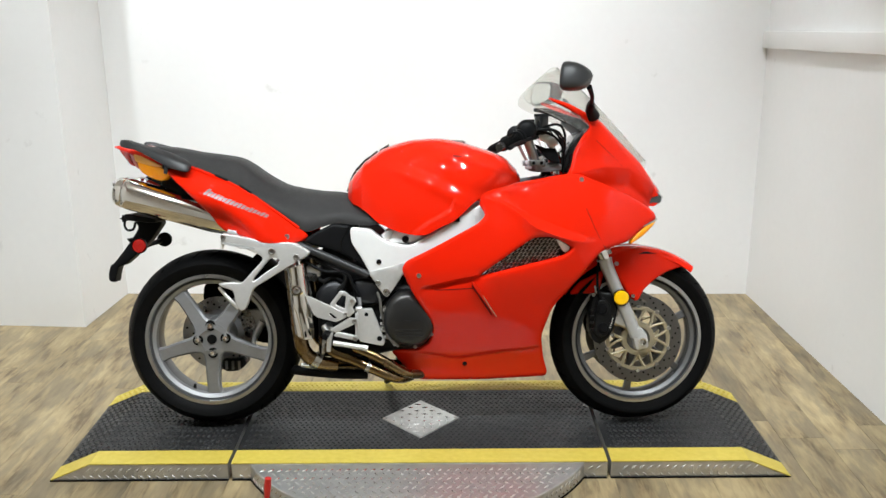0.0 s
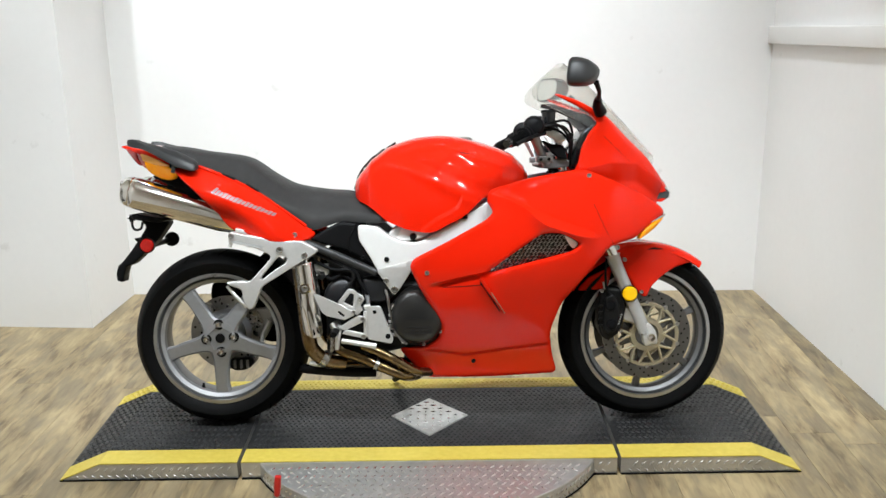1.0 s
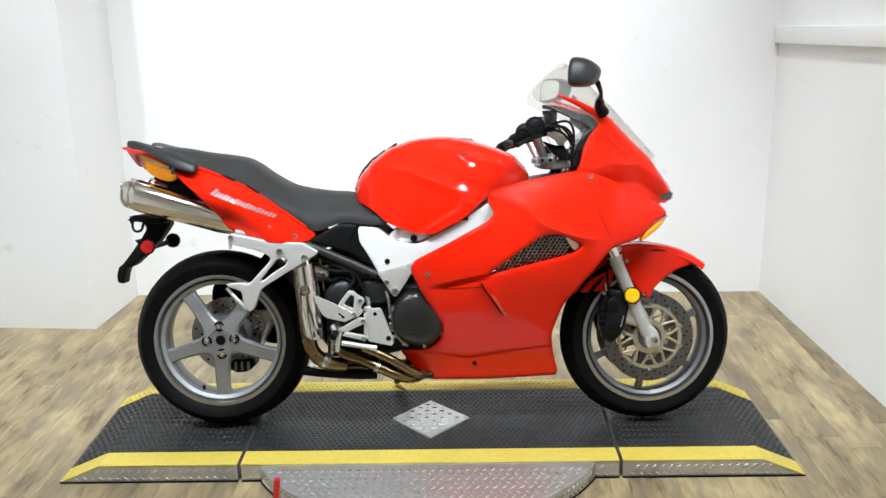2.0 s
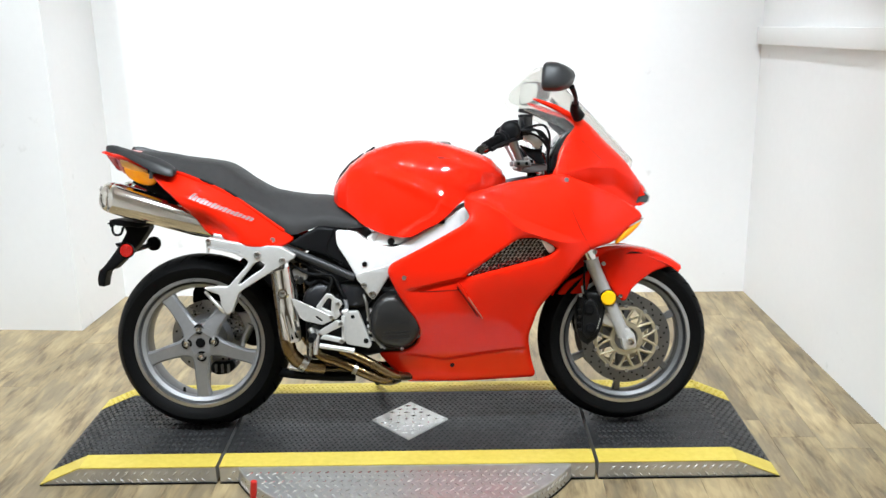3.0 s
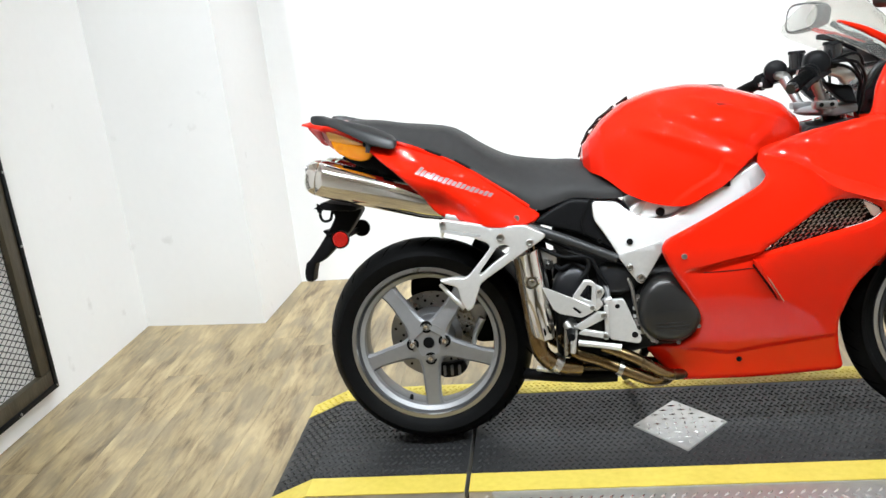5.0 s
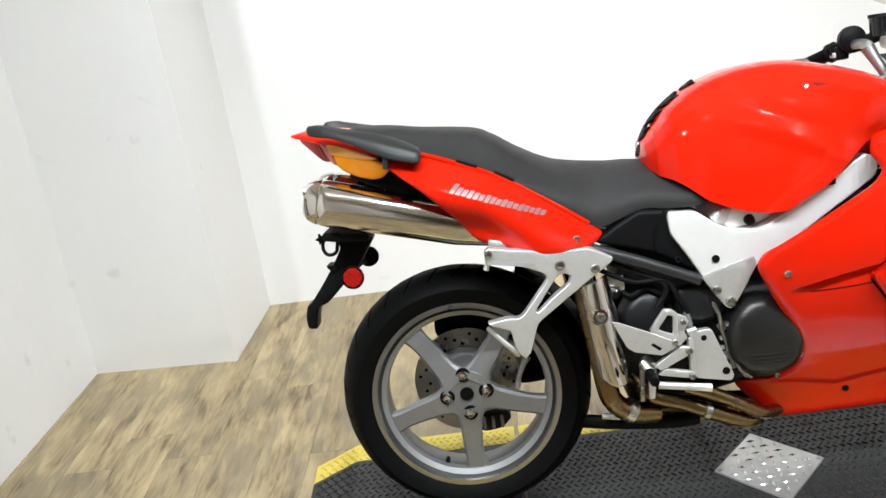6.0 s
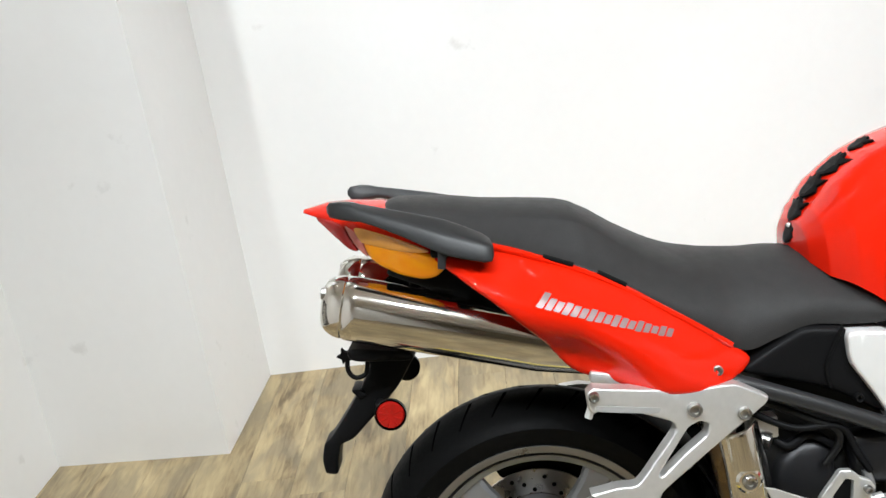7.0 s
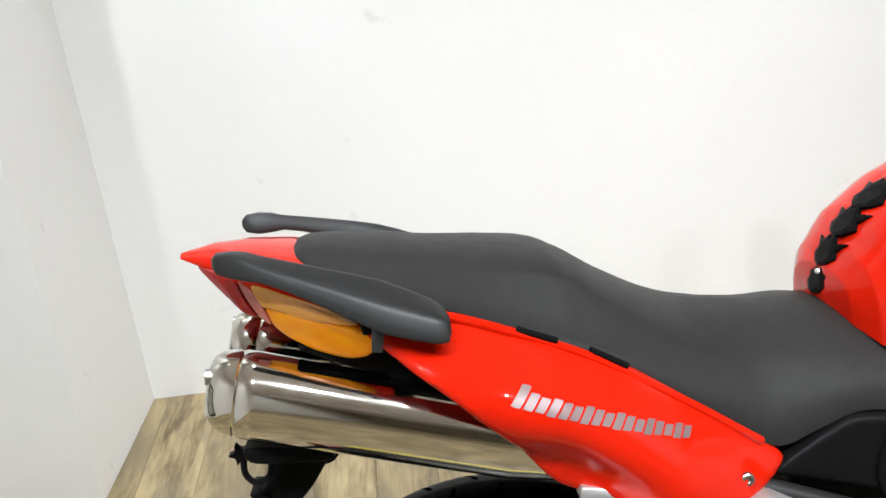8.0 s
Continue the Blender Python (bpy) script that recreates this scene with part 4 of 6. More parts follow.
# tank
def loft_x(rows, a=0.72, n=18, fine=7):
    """A body from rows of (x, top, bottom, half-width): round shouldered sections, evenly stepped down the sides."""
    side = [math.acos((k / n) ** (1 / a)) for k in range(int(0.86 * n))]
    crown = np.linspace(side[-1], 0, n // 2)[1:].tolist()
    turn = [-t for t in side + crown] + list(reversed((side + crown)[:-1]))
    rings = []
    xs = np.array([r[0] for r in rows])
    grid = np.concatenate([np.linspace(u, v, fine, endpoint=False) for u, v in zip(xs[:-1], xs[1:])] + [[xs[-1]]])
    vals = cubic(grid, xs, np.array([r[1:] for r in rows]))
    for x, (t, b, w) in zip(grid, vals):
        ring = []
        for th in turn:
            ring.append(Vector((x, w * math.copysign(abs(math.sin(th)) ** a, math.sin(th)), b + (t - b) * abs(math.cos(th)) ** a)))
        rings.append(ring)
    return rings


TANK = [(-0.263, 0.80, 0.78, 0.03), (-0.257, 0.824, 0.768, 0.078), (-0.240, 0.848, 0.752, 0.115), (-0.205, 0.889, 0.735, 0.145), (-0.148, 0.930, 0.690, 0.168), (-0.07, 0.957, 0.660, 0.182),
        (0.0, 0.966, 0.654, 0.185), (0.05, 0.966, 0.678, 0.185), (0.10, 0.958, 0.704, 0.183), (0.17, 0.939, 0.765, 0.178), (0.225, 0.920, 0.79, 0.168), (0.268, 0.899, 0.80, 0.15), (0.30, 0.866, 0.805, 0.125), (0.312, 0.845, 0.81, 0.095)]
rings = loft_x(TANK, 0.66, 44, 12)


def smooth_step(t):
    t = min(max(t, 0.0), 1.0)
    return t * t * (3 - 2 * t)


for ring in rings:
    for v in ring:
        if abs(v.y) < 0.05:
            continue
        # the upper body rolls under into a valley; below it the knee panel flares out and ends in a raised front edge
        valley = float(np.interp(v.x, [-0.22, -0.10, -0.002, 0.055, 0.090, 0.16], [0.890, 0.853, 0.813, 0.785, 0.769, 0.740]))
        fade = smooth_step((v.x + 0.20) / 0.16)
        off = v.z - valley
        dent = -0.008 * fade * math.exp(-((off - 0.010) / 0.022) ** 2) + 0.003 * fade * math.exp(-((off - 0.075) / 0.03) ** 2)
        edge = float(np.interp(v.z, [0.66, 0.692, 0.732, 0.769], [-0.04, 0.004, 0.076, 0.092]))
        if off < 0.004:
            dent -= 0.007 * smooth_step((v.x - edge) / 0.010) * smooth_step((0.004 - off) / 0.006)
        k = math.exp(-((v.x + 0.02) / 0.19) ** 2) * math.exp(-(max(v.z - 0.70, 0) / 0.10) ** 2)
        crease = math.exp(-((v.z - (0.910 - 0.33 * (v.x - 0.1))) / 0.014) ** 2) * min(max((v.x + 0.02) / 0.10, 0), 1)
        v.y += math.copysign(dent - 0.010 * k + 0.005 * crease, v.y)
tank = part("fuel_tank", skin(rings), RED, bike, "glossy red fuel tank", smooth=50)
part("filler_cap", lathe([(0.0, 0.007), (0.048, 0.006), (0.052, 0.001), (0.052, -0.02)], 28), STEEL, tank).matrix_basis = pose(0.085, 0, 0.950, 84, 0, 0)
part("warning_label", panel([(0.085, 0.913), (0.168, 0.893), (0.163, 0.878), (0.10, 0.897)], flat(0.152), 0.012, 0.03, 0.0), LABEL, tank, "faint dark warning label")
# black tank pad: leaf-shaped rubber scales up the rear of the tank
PAD = [(-0.2635, 0.806, 0.020), (-0.250, 0.843, 0.023), (-0.2235, 0.879, 0.026), (-0.188, 0.910, 0.030), (-0.142, 0.938, 0.020)]
pad = part("tank_pad", bmesh.new(), RUBBER, bike, "black rubber tank pad in leaf-shaped pieces")
bm = bmesh.new()
for i, (x, z, r) in enumerate(PAD):
    nx = PAD[min(i + 1, 4)][0] - PAD[max(i - 1, 0)][0]
    nz = PAD[min(i + 1, 4)][1] - PAD[max(i - 1, 0)][1]
    along = Vector((nx, 0, nz)).normalized()
    out = Vector((-along.z, 0, along.x))
    shape = [(0, -0.9), (0.5, -0.7), (1.0, -0.25), (0.75, 0.1), (1.25, 0.75), (0.55, 0.55), (0.25, 0.95), (0, 0.7), (-0.25, 0.95), (-0.55, 0.55), (-1.25, 0.75), (-0.75, 0.1), (-1.0, -0.25), (-0.5, -0.7)]
    mid = Vector((x, 0, z)) - out * 0.0015
    lower = [mid + Vector((0, u * r * 1.15, 0)) + along * v * r - out * (0.35 * (u * r * 1.15) ** 2 / 0.09 + 0.003) for u, v in shape]
    skin([lower, [v + out * 0.0045 for v in lower], [mid + out * 0.0055 + (v + out * 0.0045 - mid - out * 0.0055) * 0.78 for v in lower]], bm)
bmesh.ops.recalc_face_normals(bm, faces=bm.faces)
bm.to_mesh(pad.data)
bm.free()
part("pad_stud", lathe([(0.0, -0.0016), (0.0028, -0.0014), (0.0036, 0.0), (0.0036, 0.003)], 12), TRIM, pad, "small white stud").matrix_basis = pose(-0.2625, -0.004, 0.818, 0, 0, -75)

# seat
SEATROWS = [(-0.927, 0.925, 0.913, 0.055), (-0.920, 0.939, 0.909, 0.082), (-0.90, 0.946, 0.903, 0.106), (-0.86, 0.943, 0.896, 0.122), (-0.82, 0.938, 0.888, 0.131), (-0.757, 0.926, 0.868, 0.142), (-0.69, 0.917, 0.842, 0.151), (-0.635, 0.908, 0.818, 0.156),
            (-0.600, 0.893, 0.803, 0.158), (-0.54, 0.853, 0.768, 0.160), (-0.475, 0.818, 0.720, 0.162), (-0.42, 0.803, 0.682, 0.163), (-0.385, 0.797, 0.664, 0.163), (-0.34, 0.791, 0.676, 0.16), (-0.29, 0.788, 0.69, 0.157), (-0.24, 0.778, 0.685, 0.156), (-0.19, 0.757, 0.682, 0.158),
            (-0.160, 0.742, 0.684, 0.158), (-0.145, 0.728, 0.688, 0.155), (-0.138, 0.712, 0.695, 0.148)]
rings = []
sx = np.array([r[0] for r in SEATROWS])
grid = np.concatenate([np.linspace(u, v, 6, endpoint=False) for u, v in zip(sx[:-1], sx[1:])] + [[sx[-1]]])
for x, (t, b, w) in zip(grid.tolist(), cubic(grid, sx, np.array([r[1:] for r in SEATROWS])).tolist()):
    # crowned top, a crease that softens towards the front, then the side sloping out to the lower edge
    crown, soft_ = 0.36 * min(0.055, t - b), min(max((x + 0.60) / 0.16, 0.0), 1.0)
    rest = t - crown - b
    sharp = [(0.0, t), (0.25, t - 0.08 * crown), (0.45, t - 0.30 * crown), (0.58, t - 0.60 * crown), (0.655, t - 0.88 * crown), (0.672, t - crown), (0.69, t - crown - 0.06 * rest),
             (0.76, t - crown - 0.27 * rest), (0.85, t - crown - 0.55 * rest), (0.94, t - crown - 0.82 * rest), (0.99, b + 0.008), (0.985, b)]
    round_ = [(0.0, t), (0.25, t - 0.05 * rest), (0.45, t - 0.14 * rest), (0.60, t - 0.25 * rest), (0.70, t - 0.36 * rest), (0.76, t - 0.45 * rest), (0.81, t - 0.54 * rest),
              (0.86, t - 0.64 * rest), (0.91, t - 0.76 * rest), (0.96, t - 0.90 * rest), (0.99, b + 0.008), (0.985, b)]
    half = [(u + (u2 - u) * soft_, z + (z2 - z) * soft_) for (u, z), (u2, z2) in zip(sharp, round_)]
    rings.append([Vector((x, -w * u, z)) for u, z in reversed(half)] + [Vector((x, w * u, z)) for u, z in half[1:]])
seat = part("seat", skin(rings), SEAT, bike, "black vinyl stepped dual seat", smooth=75)

# tail side panels
TAIL = [(x * 0.982, z) for x, z in [(-0.862, 0.868), (-0.80, 0.872), (-0.745, 0.865), (-0.657, 0.832), (-0.566, 0.787), (-0.475, 0.722), (-0.384, 0.652), (-0.403, 0.633), (-0.458, 0.621), (-0.532, 0.631), (-0.606, 0.654), (-0.664, 0.672), (-0.715, 0.741), (-0.769, 0.797), (-0.825, 0.84)]]


def tail_width(x, z):
    top = np.interp(x, [-0.86, -0.79, -0.645, -0.555, -0.467, -0.377], [0.872, 0.872, 0.832, 0.787, 0.722, 0.652])
    top_w = np.interp(x, [-0.86, -0.80, -0.70, -0.5, -0.377], [0.160, 0.168, 0.172, 0.170, 0.165])
    out = np.interp(x, [-0.86, -0.78, -0.68, -0.52, -0.44, -0.377], [0.025, 0.054, 0.072, 0.070, 0.046, 0.006])
    t = np.clip((top - z) / 0.10, 0, 1.6)
    full = out * np.sin(np.clip(t, 0, 1) * math.pi / 2) - 0.012 * np.clip(t - 1, 0, 1)
    under = out * np.sin(np.clip(0.70 * t, 0, 0.87) * math.pi)
    rear = np.clip((-0.54 - x) / 0.10, 0, 1)
    return top_w + full * (1 - rear) + under * rear      # towards the rear the panel curls under the muffler


for s in (-1, 1):
    tail = part("tail_panel", panel(TAIL, tail_width, 0.004, 0.012, 0.010, (), 0.16, s), RED, bike, "glossy red tail panel with a silver script")
    w = float(tail_width(np.array([-0.442]), np.array([0.651]))[0])
    part("tail_bolt", bolt_bm(-0.442, w, 0.651, 0.008, s, depth=0.005), STEEL, tail)
    # slanted silver mark drawn as a row of plain bars
    def bar(name, u0, u1, v0, v1):
        line = [(-0.700 + 0.93 * u + 0.80 * v, 0.790 - 0.375 * u + 0.80 * v) for u, v in ((u0, v0), (u1, v0), (u1, v1), (u0, v1))]
        part(name, panel(line, lambda x, z: tail_width(x, z) + 0.0008, 0.0012, 0.01, 0, cut=0.05, side=s), DECAL, tail)
    for k in range(17):
        u = 0.002 + 0.0123 * k
        bar("mark_bar", u, u + 0.0096, 0.0006 * (k % 3), 0.021 if k == 0 else 0.0176 - 0.0004 * k - 0.0010 * (k * 7 % 3))
    # red lip up to the seat, with two dark slots in it
    lip = part("panel_lip", tube([(-0.752, s * 0.164, 0.872), (-0.70, s * 0.168, 0.853), (-0.60, s * 0.172, 0.807), (-0.50, s * 0.172, 0.742), (-0.41, s * 0.166, 0.676)], 0.0055, 8), RED, bike)
    for x0, z0, x1, z1 in ((-0.676, 0.844, -0.633, 0.826), (-0.598, 0.810, -0.558, 0.786)):
        part("lip_slot", tube([(x0, s * 0.170, z0 + 0.004), ((x0 + x1) / 2, s * 0.1725, (z0 + z1) / 2 + 0.004), (x1, s * 0.1735, z1 + 0.004)], 0.0038, 8), DARK, lip)

# red tail tip over the lamp
rings = []
for x, t, b, w in ((-1.052, 0.946, 0.941, 0.012), (-1.012, 0.953, 0.928, 0.045), (-0.97, 0.952, 0.911, 0.090), (-0.92, 0.945, 0.895, 0.125), (-0.86, 0.925, 0.868, 0.150), (-0.80, 0.90, 0.855, 0.165)):
    ring = []
    for th in np.linspace(0, 2 * math.pi, 28, endpoint=False):
        c, s_ = math.cos(th), math.sin(th)
        edge = b + (t - b) * 0.35
        zz = edge + (t - edge) * abs(s_) ** 0.8 if s_ > 0 else edge - (edge - b) * abs(s_) ** 0.8
        ring.append(Vector((x, w * math.copysign(abs(c) ** 0.75, c), zz - 0.10 * (w * abs(c)) * 1.2)))
    rings.append(ring)
part("tail_tip", skin(rings), RED, bike, "red pointed tail tip")
# lamp cluster under it
def lens_width(x, z):
    return np.interp(x, [-1.04, -0.98, -0.94, -0.90, -0.85, -0.81], [0.018, 0.084, 0.112, 0.140, 0.168, 0.182]) - 0.35 * np.clip(0.885 - z, 0, 1)


for s in (-1, 1):
    amber = panel([(-0.950, 0.897), (-0.890, 0.883), (-0.822, 0.864), (-0.822, 0.846), (-0.838, 0.832), (-0.862, 0.829), (-0.895, 0.837), (-0.928, 0.853), (-0.943, 0.868)], lens_width, 0.016, 0.009, 0.008, side=s)
    part("tail_indicator", amber, AMBER, bike, "amber rear indicator lens")
    part("indicator_window", panel([(-0.964, 0.919), (-0.925, 0.909), (-0.886, 0.894), (-0.838, 0.874), (-0.866, 0.874), (-0.905, 0.881), (-0.935, 0.889), (-0.952, 0.892)], lambda x, z: lens_width(x, z) + 0.002, 0.012, 0.010, 0.003, side=s), PEACHLENS, bike, "pale orange lens strip")
    part("tail_lamp", panel([(-0.978, 0.922), (-0.961, 0.914), (-0.950, 0.896), (-0.942, 0.866), (-0.956, 0.878), (-0.970, 0.900)], lens_width, 0.014, 0.009, 0.004, side=s), PINKLENS, bike, "clear and red tail lamp lens")
    part("tail_reflector", panel([(-1.038, 0.936), (-0.979, 0.923), (-0.971, 0.900), (-0.957, 0.877), (-0.972, 0.880), (-1.0, 0.903)], lens_width, 0.014, 0.010, 0.004, side=s), REDLENS, bike)
    part("lamp_bracket", tube([(-0.89, s * 0.04, 0.855), (-0.885, s * 0.045, 0.835), (-0.88, s * 0.05, 0.80)], 0.010, 10), DARK, bike)
rings = []
for x, t, b, w in ((-1.02, 0.935, 0.925, 0.02), (-0.97, 0.92, 0.888, 0.055), (-0.93, 0.90, 0.86, 0.08), (-0.88, 0.88, 0.85, 0.10), (-0.80, 0.86, 0.80, 0.10)):
    rings.append([Vector((x, w * c, (t + b) / 2 + (t - b) / 2 * d)) for c, d in ((-1, 0.6), (-1, -0.6), (-0.7, -1), (0.7, -1), (1, -0.6), (1, 0.6), (0.7, 1), (-0.7, 1))])
part("brake_lamp", skin(rings), REDLENS, bike, "red brake lamp", smooth=30)

# grab rails
for s in (-1, 1):
    rings = []
    for x, z, y, ht, wd, lean_ in ((-0.993, 0.953, 0.121, 0.005, 0.007, 0), (-0.988, 0.952, 0.123, 0.011, 0.013, 0), (-0.972, 0.950, 0.128, 0.0135, 0.017, 0), (-0.955, 0.9475, 0.134, 0.013, 0.018, 0.1), (-0.940, 0.944, 0.141, 0.010, 0.018, 0.2), (-0.915, 0.936, 0.150, 0.0105, 0.019, 0.25),
                                   (-0.88, 0.923, 0.162, 0.013, 0.021, 0.3), (-0.845, 0.909, 0.173, 0.016, 0.024, 0.35), (-0.815, 0.897, 0.182, 0.018, 0.027, 0.35), (-0.785, 0.886, 0.190, 0.017, 0.026, 0.3), (-0.762, 0.877, 0.195, 0.0155, 0.024, 0.25), (-0.751, 0.873, 0.198, 0.0125, 0.019, 0.2), (-0.747, 0.872, 0.199, 0.006, 0.010, 0.1)):
        ring = []
        for a in np.linspace(0, 2 * math.pi, 28, endpoint=False):
            u, v = math.copysign(abs(math.cos(a)) ** 0.42, math.cos(a)), math.copysign(abs(math.sin(a)) ** 0.42, math.sin(a))
            ring.append(Vector((x, s * (y + wd * u * (1 - 0.22 * v)), z + ht * v - lean_ * wd * u)))
        rings.append(ring)
    rail = part("grab_rail", skin(rings), RAILM, bike, "dark grey plastic passenger grab rail", smooth=50)
    part("rail_foot", tube([(-0.818, s * 0.194, 0.895), (-0.822, s * 0.198, 0.875), (-0.826, s * 0.200, 0.853)], [0.013, 0.007, 0.0055], 10, flat=0.6), RAILM, rail)
    part("rail_mount", box_bm(-0.84, -0.765, s * 0.09, s * 0.19, 0.868, 0.886, 0.005), DARK, rail)

# mufflers: oval cans whose long axis leans outward at the top
CAN_END, CAN_LEAN = (-1.0173, 0.0879, 0.7972), radians(17.1)
CAN_AXIS = Vector((-0.345, -0.0453, 0.0959)).normalized()


def can_width(x, z):
    """How far the can's outer face stands off the middle."""
    d = (np.asarray(x) - CAN_END[0]) / -CAN_AXIS.x
    a, b = np.interp(d, [0.0, 0.05, 0.20, 0.34], [0.0517, 0.0530, 0.0501, 0.0471]), np.interp(d, [0.0, 0.05, 0.20, 0.34], [0.0446, 0.0457, 0.0432, 0.0407])
    v = (np.asarray(z) - (CAN_END[2] - CAN_AXIS.z * d)) / math.cos(math.atan2(CAN_AXIS.z, -CAN_AXIS.x))
    c, s_ = math.cos(CAN_LEAN), math.sin(CAN_LEAN)
    qa, qb, qc = (s_ / a) ** 2 + (c / b) ** 2, 2 * v * s_ * c * (1 / a ** 2 - 1 / b ** 2), (v * c / a) ** 2 + (v * s_ / b) ** 2 - 1
    return CAN_END[1] - CAN_AXIS.y * d + (-qb + np.sqrt(np.maximum(qb * qb - 4 * qa * qc, 0))) / (2 * qa)


for s in (-1, 1):
    rings, ax = [], Vector((CAN_AXIS.x, s * CAN_AXIS.y, CAN_AXIS.z))
    up, out = Vector((ax.z, 0, -ax.x)).normalized(), Vector((0, s, 0))
    for d, k in ((-0.012, 0.46), (-0.011, 0.62), (-0.007, 0.76), (0.0, 0.865), (0.010, 0.945), (0.022, 0.985), (0.0235, 0.962), (0.0265, 0.968), (0.028, 0.998), (0.045, 1.01), (0.20, 0.951), (0.34, 0.898), (0.42, 0.70)):
        c = Vector((CAN_END[0], s * CAN_END[1], CAN_END[2])) - ax * d
        ring = []
        for t in np.linspace(0, 2 * math.pi, 44, endpoint=False):
            u, v = 0.0453 * k * math.copysign(abs(math.cos(t)) ** 0.92, math.cos(t)), 0.0525 * k * math.copysign(abs(math.sin(t)) ** 0.92, math.sin(t))
            ring.append(c + out * (u * math.cos(CAN_LEAN) + v * math.sin(CAN_LEAN)) + up * (v * math.cos(CAN_LEAN) - u * math.sin(CAN_LEAN)))
        rings.append(ring)
    can = part("muffler", skin(rings), CHROME, bike, "polished stainless steel muffler", smooth=45)
    part("outlet", tube([(-1.0035, s * 0.082, 0.775), (-1.025, s * 0.084, 0.780)], [0.017, 0.017], 16, n=1), DARK, can)
    part("end_cap_ring", tube([(-1.0085, s * 0.108, 0.818), (-1.025, s * 0.109, 0.821)], [0.011, 0.009], 12, n=1), STEEL, can)
    # black strap; it also stands in for the dark shadow line under the can
    part("muffler_strap", panel([(-0.842, 0.704), (-0.70, 0.670), (-0.638, 0.655), (-0.636, 0.663), (-0.70, 0.679), (-0.842, 0.713)], lambda x, z: 0.112 + 0.10 * np.clip(x + 0.842, 0, 1), 0.05, 0.03, 0.003, side=s), ENGINE, can)
    for k in range(4):
        part("badge_bar", panel([(-0.886 + 0.007 * k, 0.733 - 0.002 * k), (-0.881 + 0.007 * k, 0.732 - 0.002 * k), (-0.883 + 0.007 * k, 0.726 - 0.002 * k), (-0.888 + 0.007 * k, 0.727 - 0.002 * k)], lambda x, z: can_width(x, z) + 0.0012, 0.003, 0.01, 0, side=s), ORANGE, can)
part("undertray", panel([(-0.93, 0.845), (-0.80, 0.85), (-0.60, 0.80), (-0.42, 0.70), (-0.42, 0.65), (-0.60, 0.68), (-0.80, 0.78)], flat(0.12), 0.24, 0.05, 0.01), DARK, bike)

# number plate bracket
plate_holder = part("plate_bracket", panel([(-1.0, 0.700), (-0.893, 0.690), (-0.910, 0.665), (-0.936, 0.628), (-0.985, 0.580), (-1.026, 0.543), (-1.050, 0.536), (-1.058, 0.508), (-1.062, 0.482), (-1.084, 0.486), (-1.086, 0.512), (-1.078, 0.541), (-1.066, 0.548), (-1.030, 0.592), (-0.998, 0.636), (-0.976, 0.672)], flat(0.024), 0.048, 0.03, 0.008, cut=0.14), PLASTIC, bike, "black plastic number plate bracket")
part("plate_cross", panel([(-1.005, 0.722), (-0.90, 0.704), (-0.895, 0.688), (-1.0, 0.698)], flat(0.09), 0.18, 0.04, 0.006), PLASTIC, plate_holder)
part("plate_hook", panel([(-1.012 + (0.015 if k % 2 else 0.006) * math.cos(radians(36 * k)), 0.703 + (0.015 if k % 2 else 0.006) * math.sin(radians(36 * k))) for k in range(10)], flat(0.066), 0.012, 0.006, 0.001), PLASTIC, plate_holder)
part("plate_tab", panel([(-1.018, 0.634), (-1.0, 0.632), (-0.99, 0.622), (-1.004, 0.616)], flat(0.03), 0.05, 0.02, 0.002), PLASTIC, plate_holder)
part("cable_loop", tube([(-1.008, -0.06, 0.700), (-1.010, -0.06, 0.678), (-1.0, -0.06, 0.664), (-0.982, -0.058, 0.668), (-0.976, -0.055, 0.690)], 0.0042, 8), PLASTIC, plate_holder)
for s, rx_, rz_ in ((-1, -0.942, 0.616), (1, -0.934, 0.618)):
    stalk = part("reflector_stalk", tube([(-0.97, s * 0.03, 0.605), (-0.945, s * 0.12, 0.614)], 0.009, 10, n=1), PLASTIC, plate_holder)
    refl = part("rear_reflector", lathe([(0.0, -s * -0.006), (0.020, -s * -0.006), (0.0225, -s * -0.002), (0.0225, 0.0)], 28, center=(rx_, s * 0.126, rz_)), REDLENS, bike, "round red reflector")
    for k in range(8):
        a = radians(45 * k + 22)
        part("lens_facet", tube([(rx_ + 0.004 * math.cos(a), s * 0.1322, rz_ + 0.004 * math.sin(a)), (rx_ + 0.018 * math.cos(a), s * 0.1318, rz_ + 0.018 * math.sin(a))], [0.0008, 0.0022], 6, n=1), REDLENS, refl)
    part("reflector_cup", lathe([(0.0255, s * 0.003), (0.0255, -s * 0.006), (0.016, -s * 0.012), (0.0, -s * 0.012)], 28, center=(rx_, s * 0.126, rz_)), PLASTIC, refl)

# subframe hanger for the passenger peg
HANG = [(-0.642, 0.659), (-0.632, 0.667), (-0.611, 0.661), (-0.486, 0.635), (-0.420, 0.632), (-0.369, 0.602), (-0.374, 0.592), (-0.446, 0.550), (-0.547, 0.488), (-0.556, 0.461), (-0.570, 0.425), (-0.585, 0.416), (-0.600, 0.440), (-0.606, 0.483), (-0.646, 0.499), (-0.653, 0.507), (-0.610, 0.511), (-0.581, 0.506), (-0.508, 0.587), (-0.612, 0.637), (-0.635, 0.627), (-0.641, 0.634)]
HOLE = [(-0.549, 0.516), (-0.520, 0.552), (-0.497, 0.580), (-0.479, 0.586), (-0.465, 0.578), (-0.470, 0.562), (-0.505, 0.541), (-0.543, 0.512)]


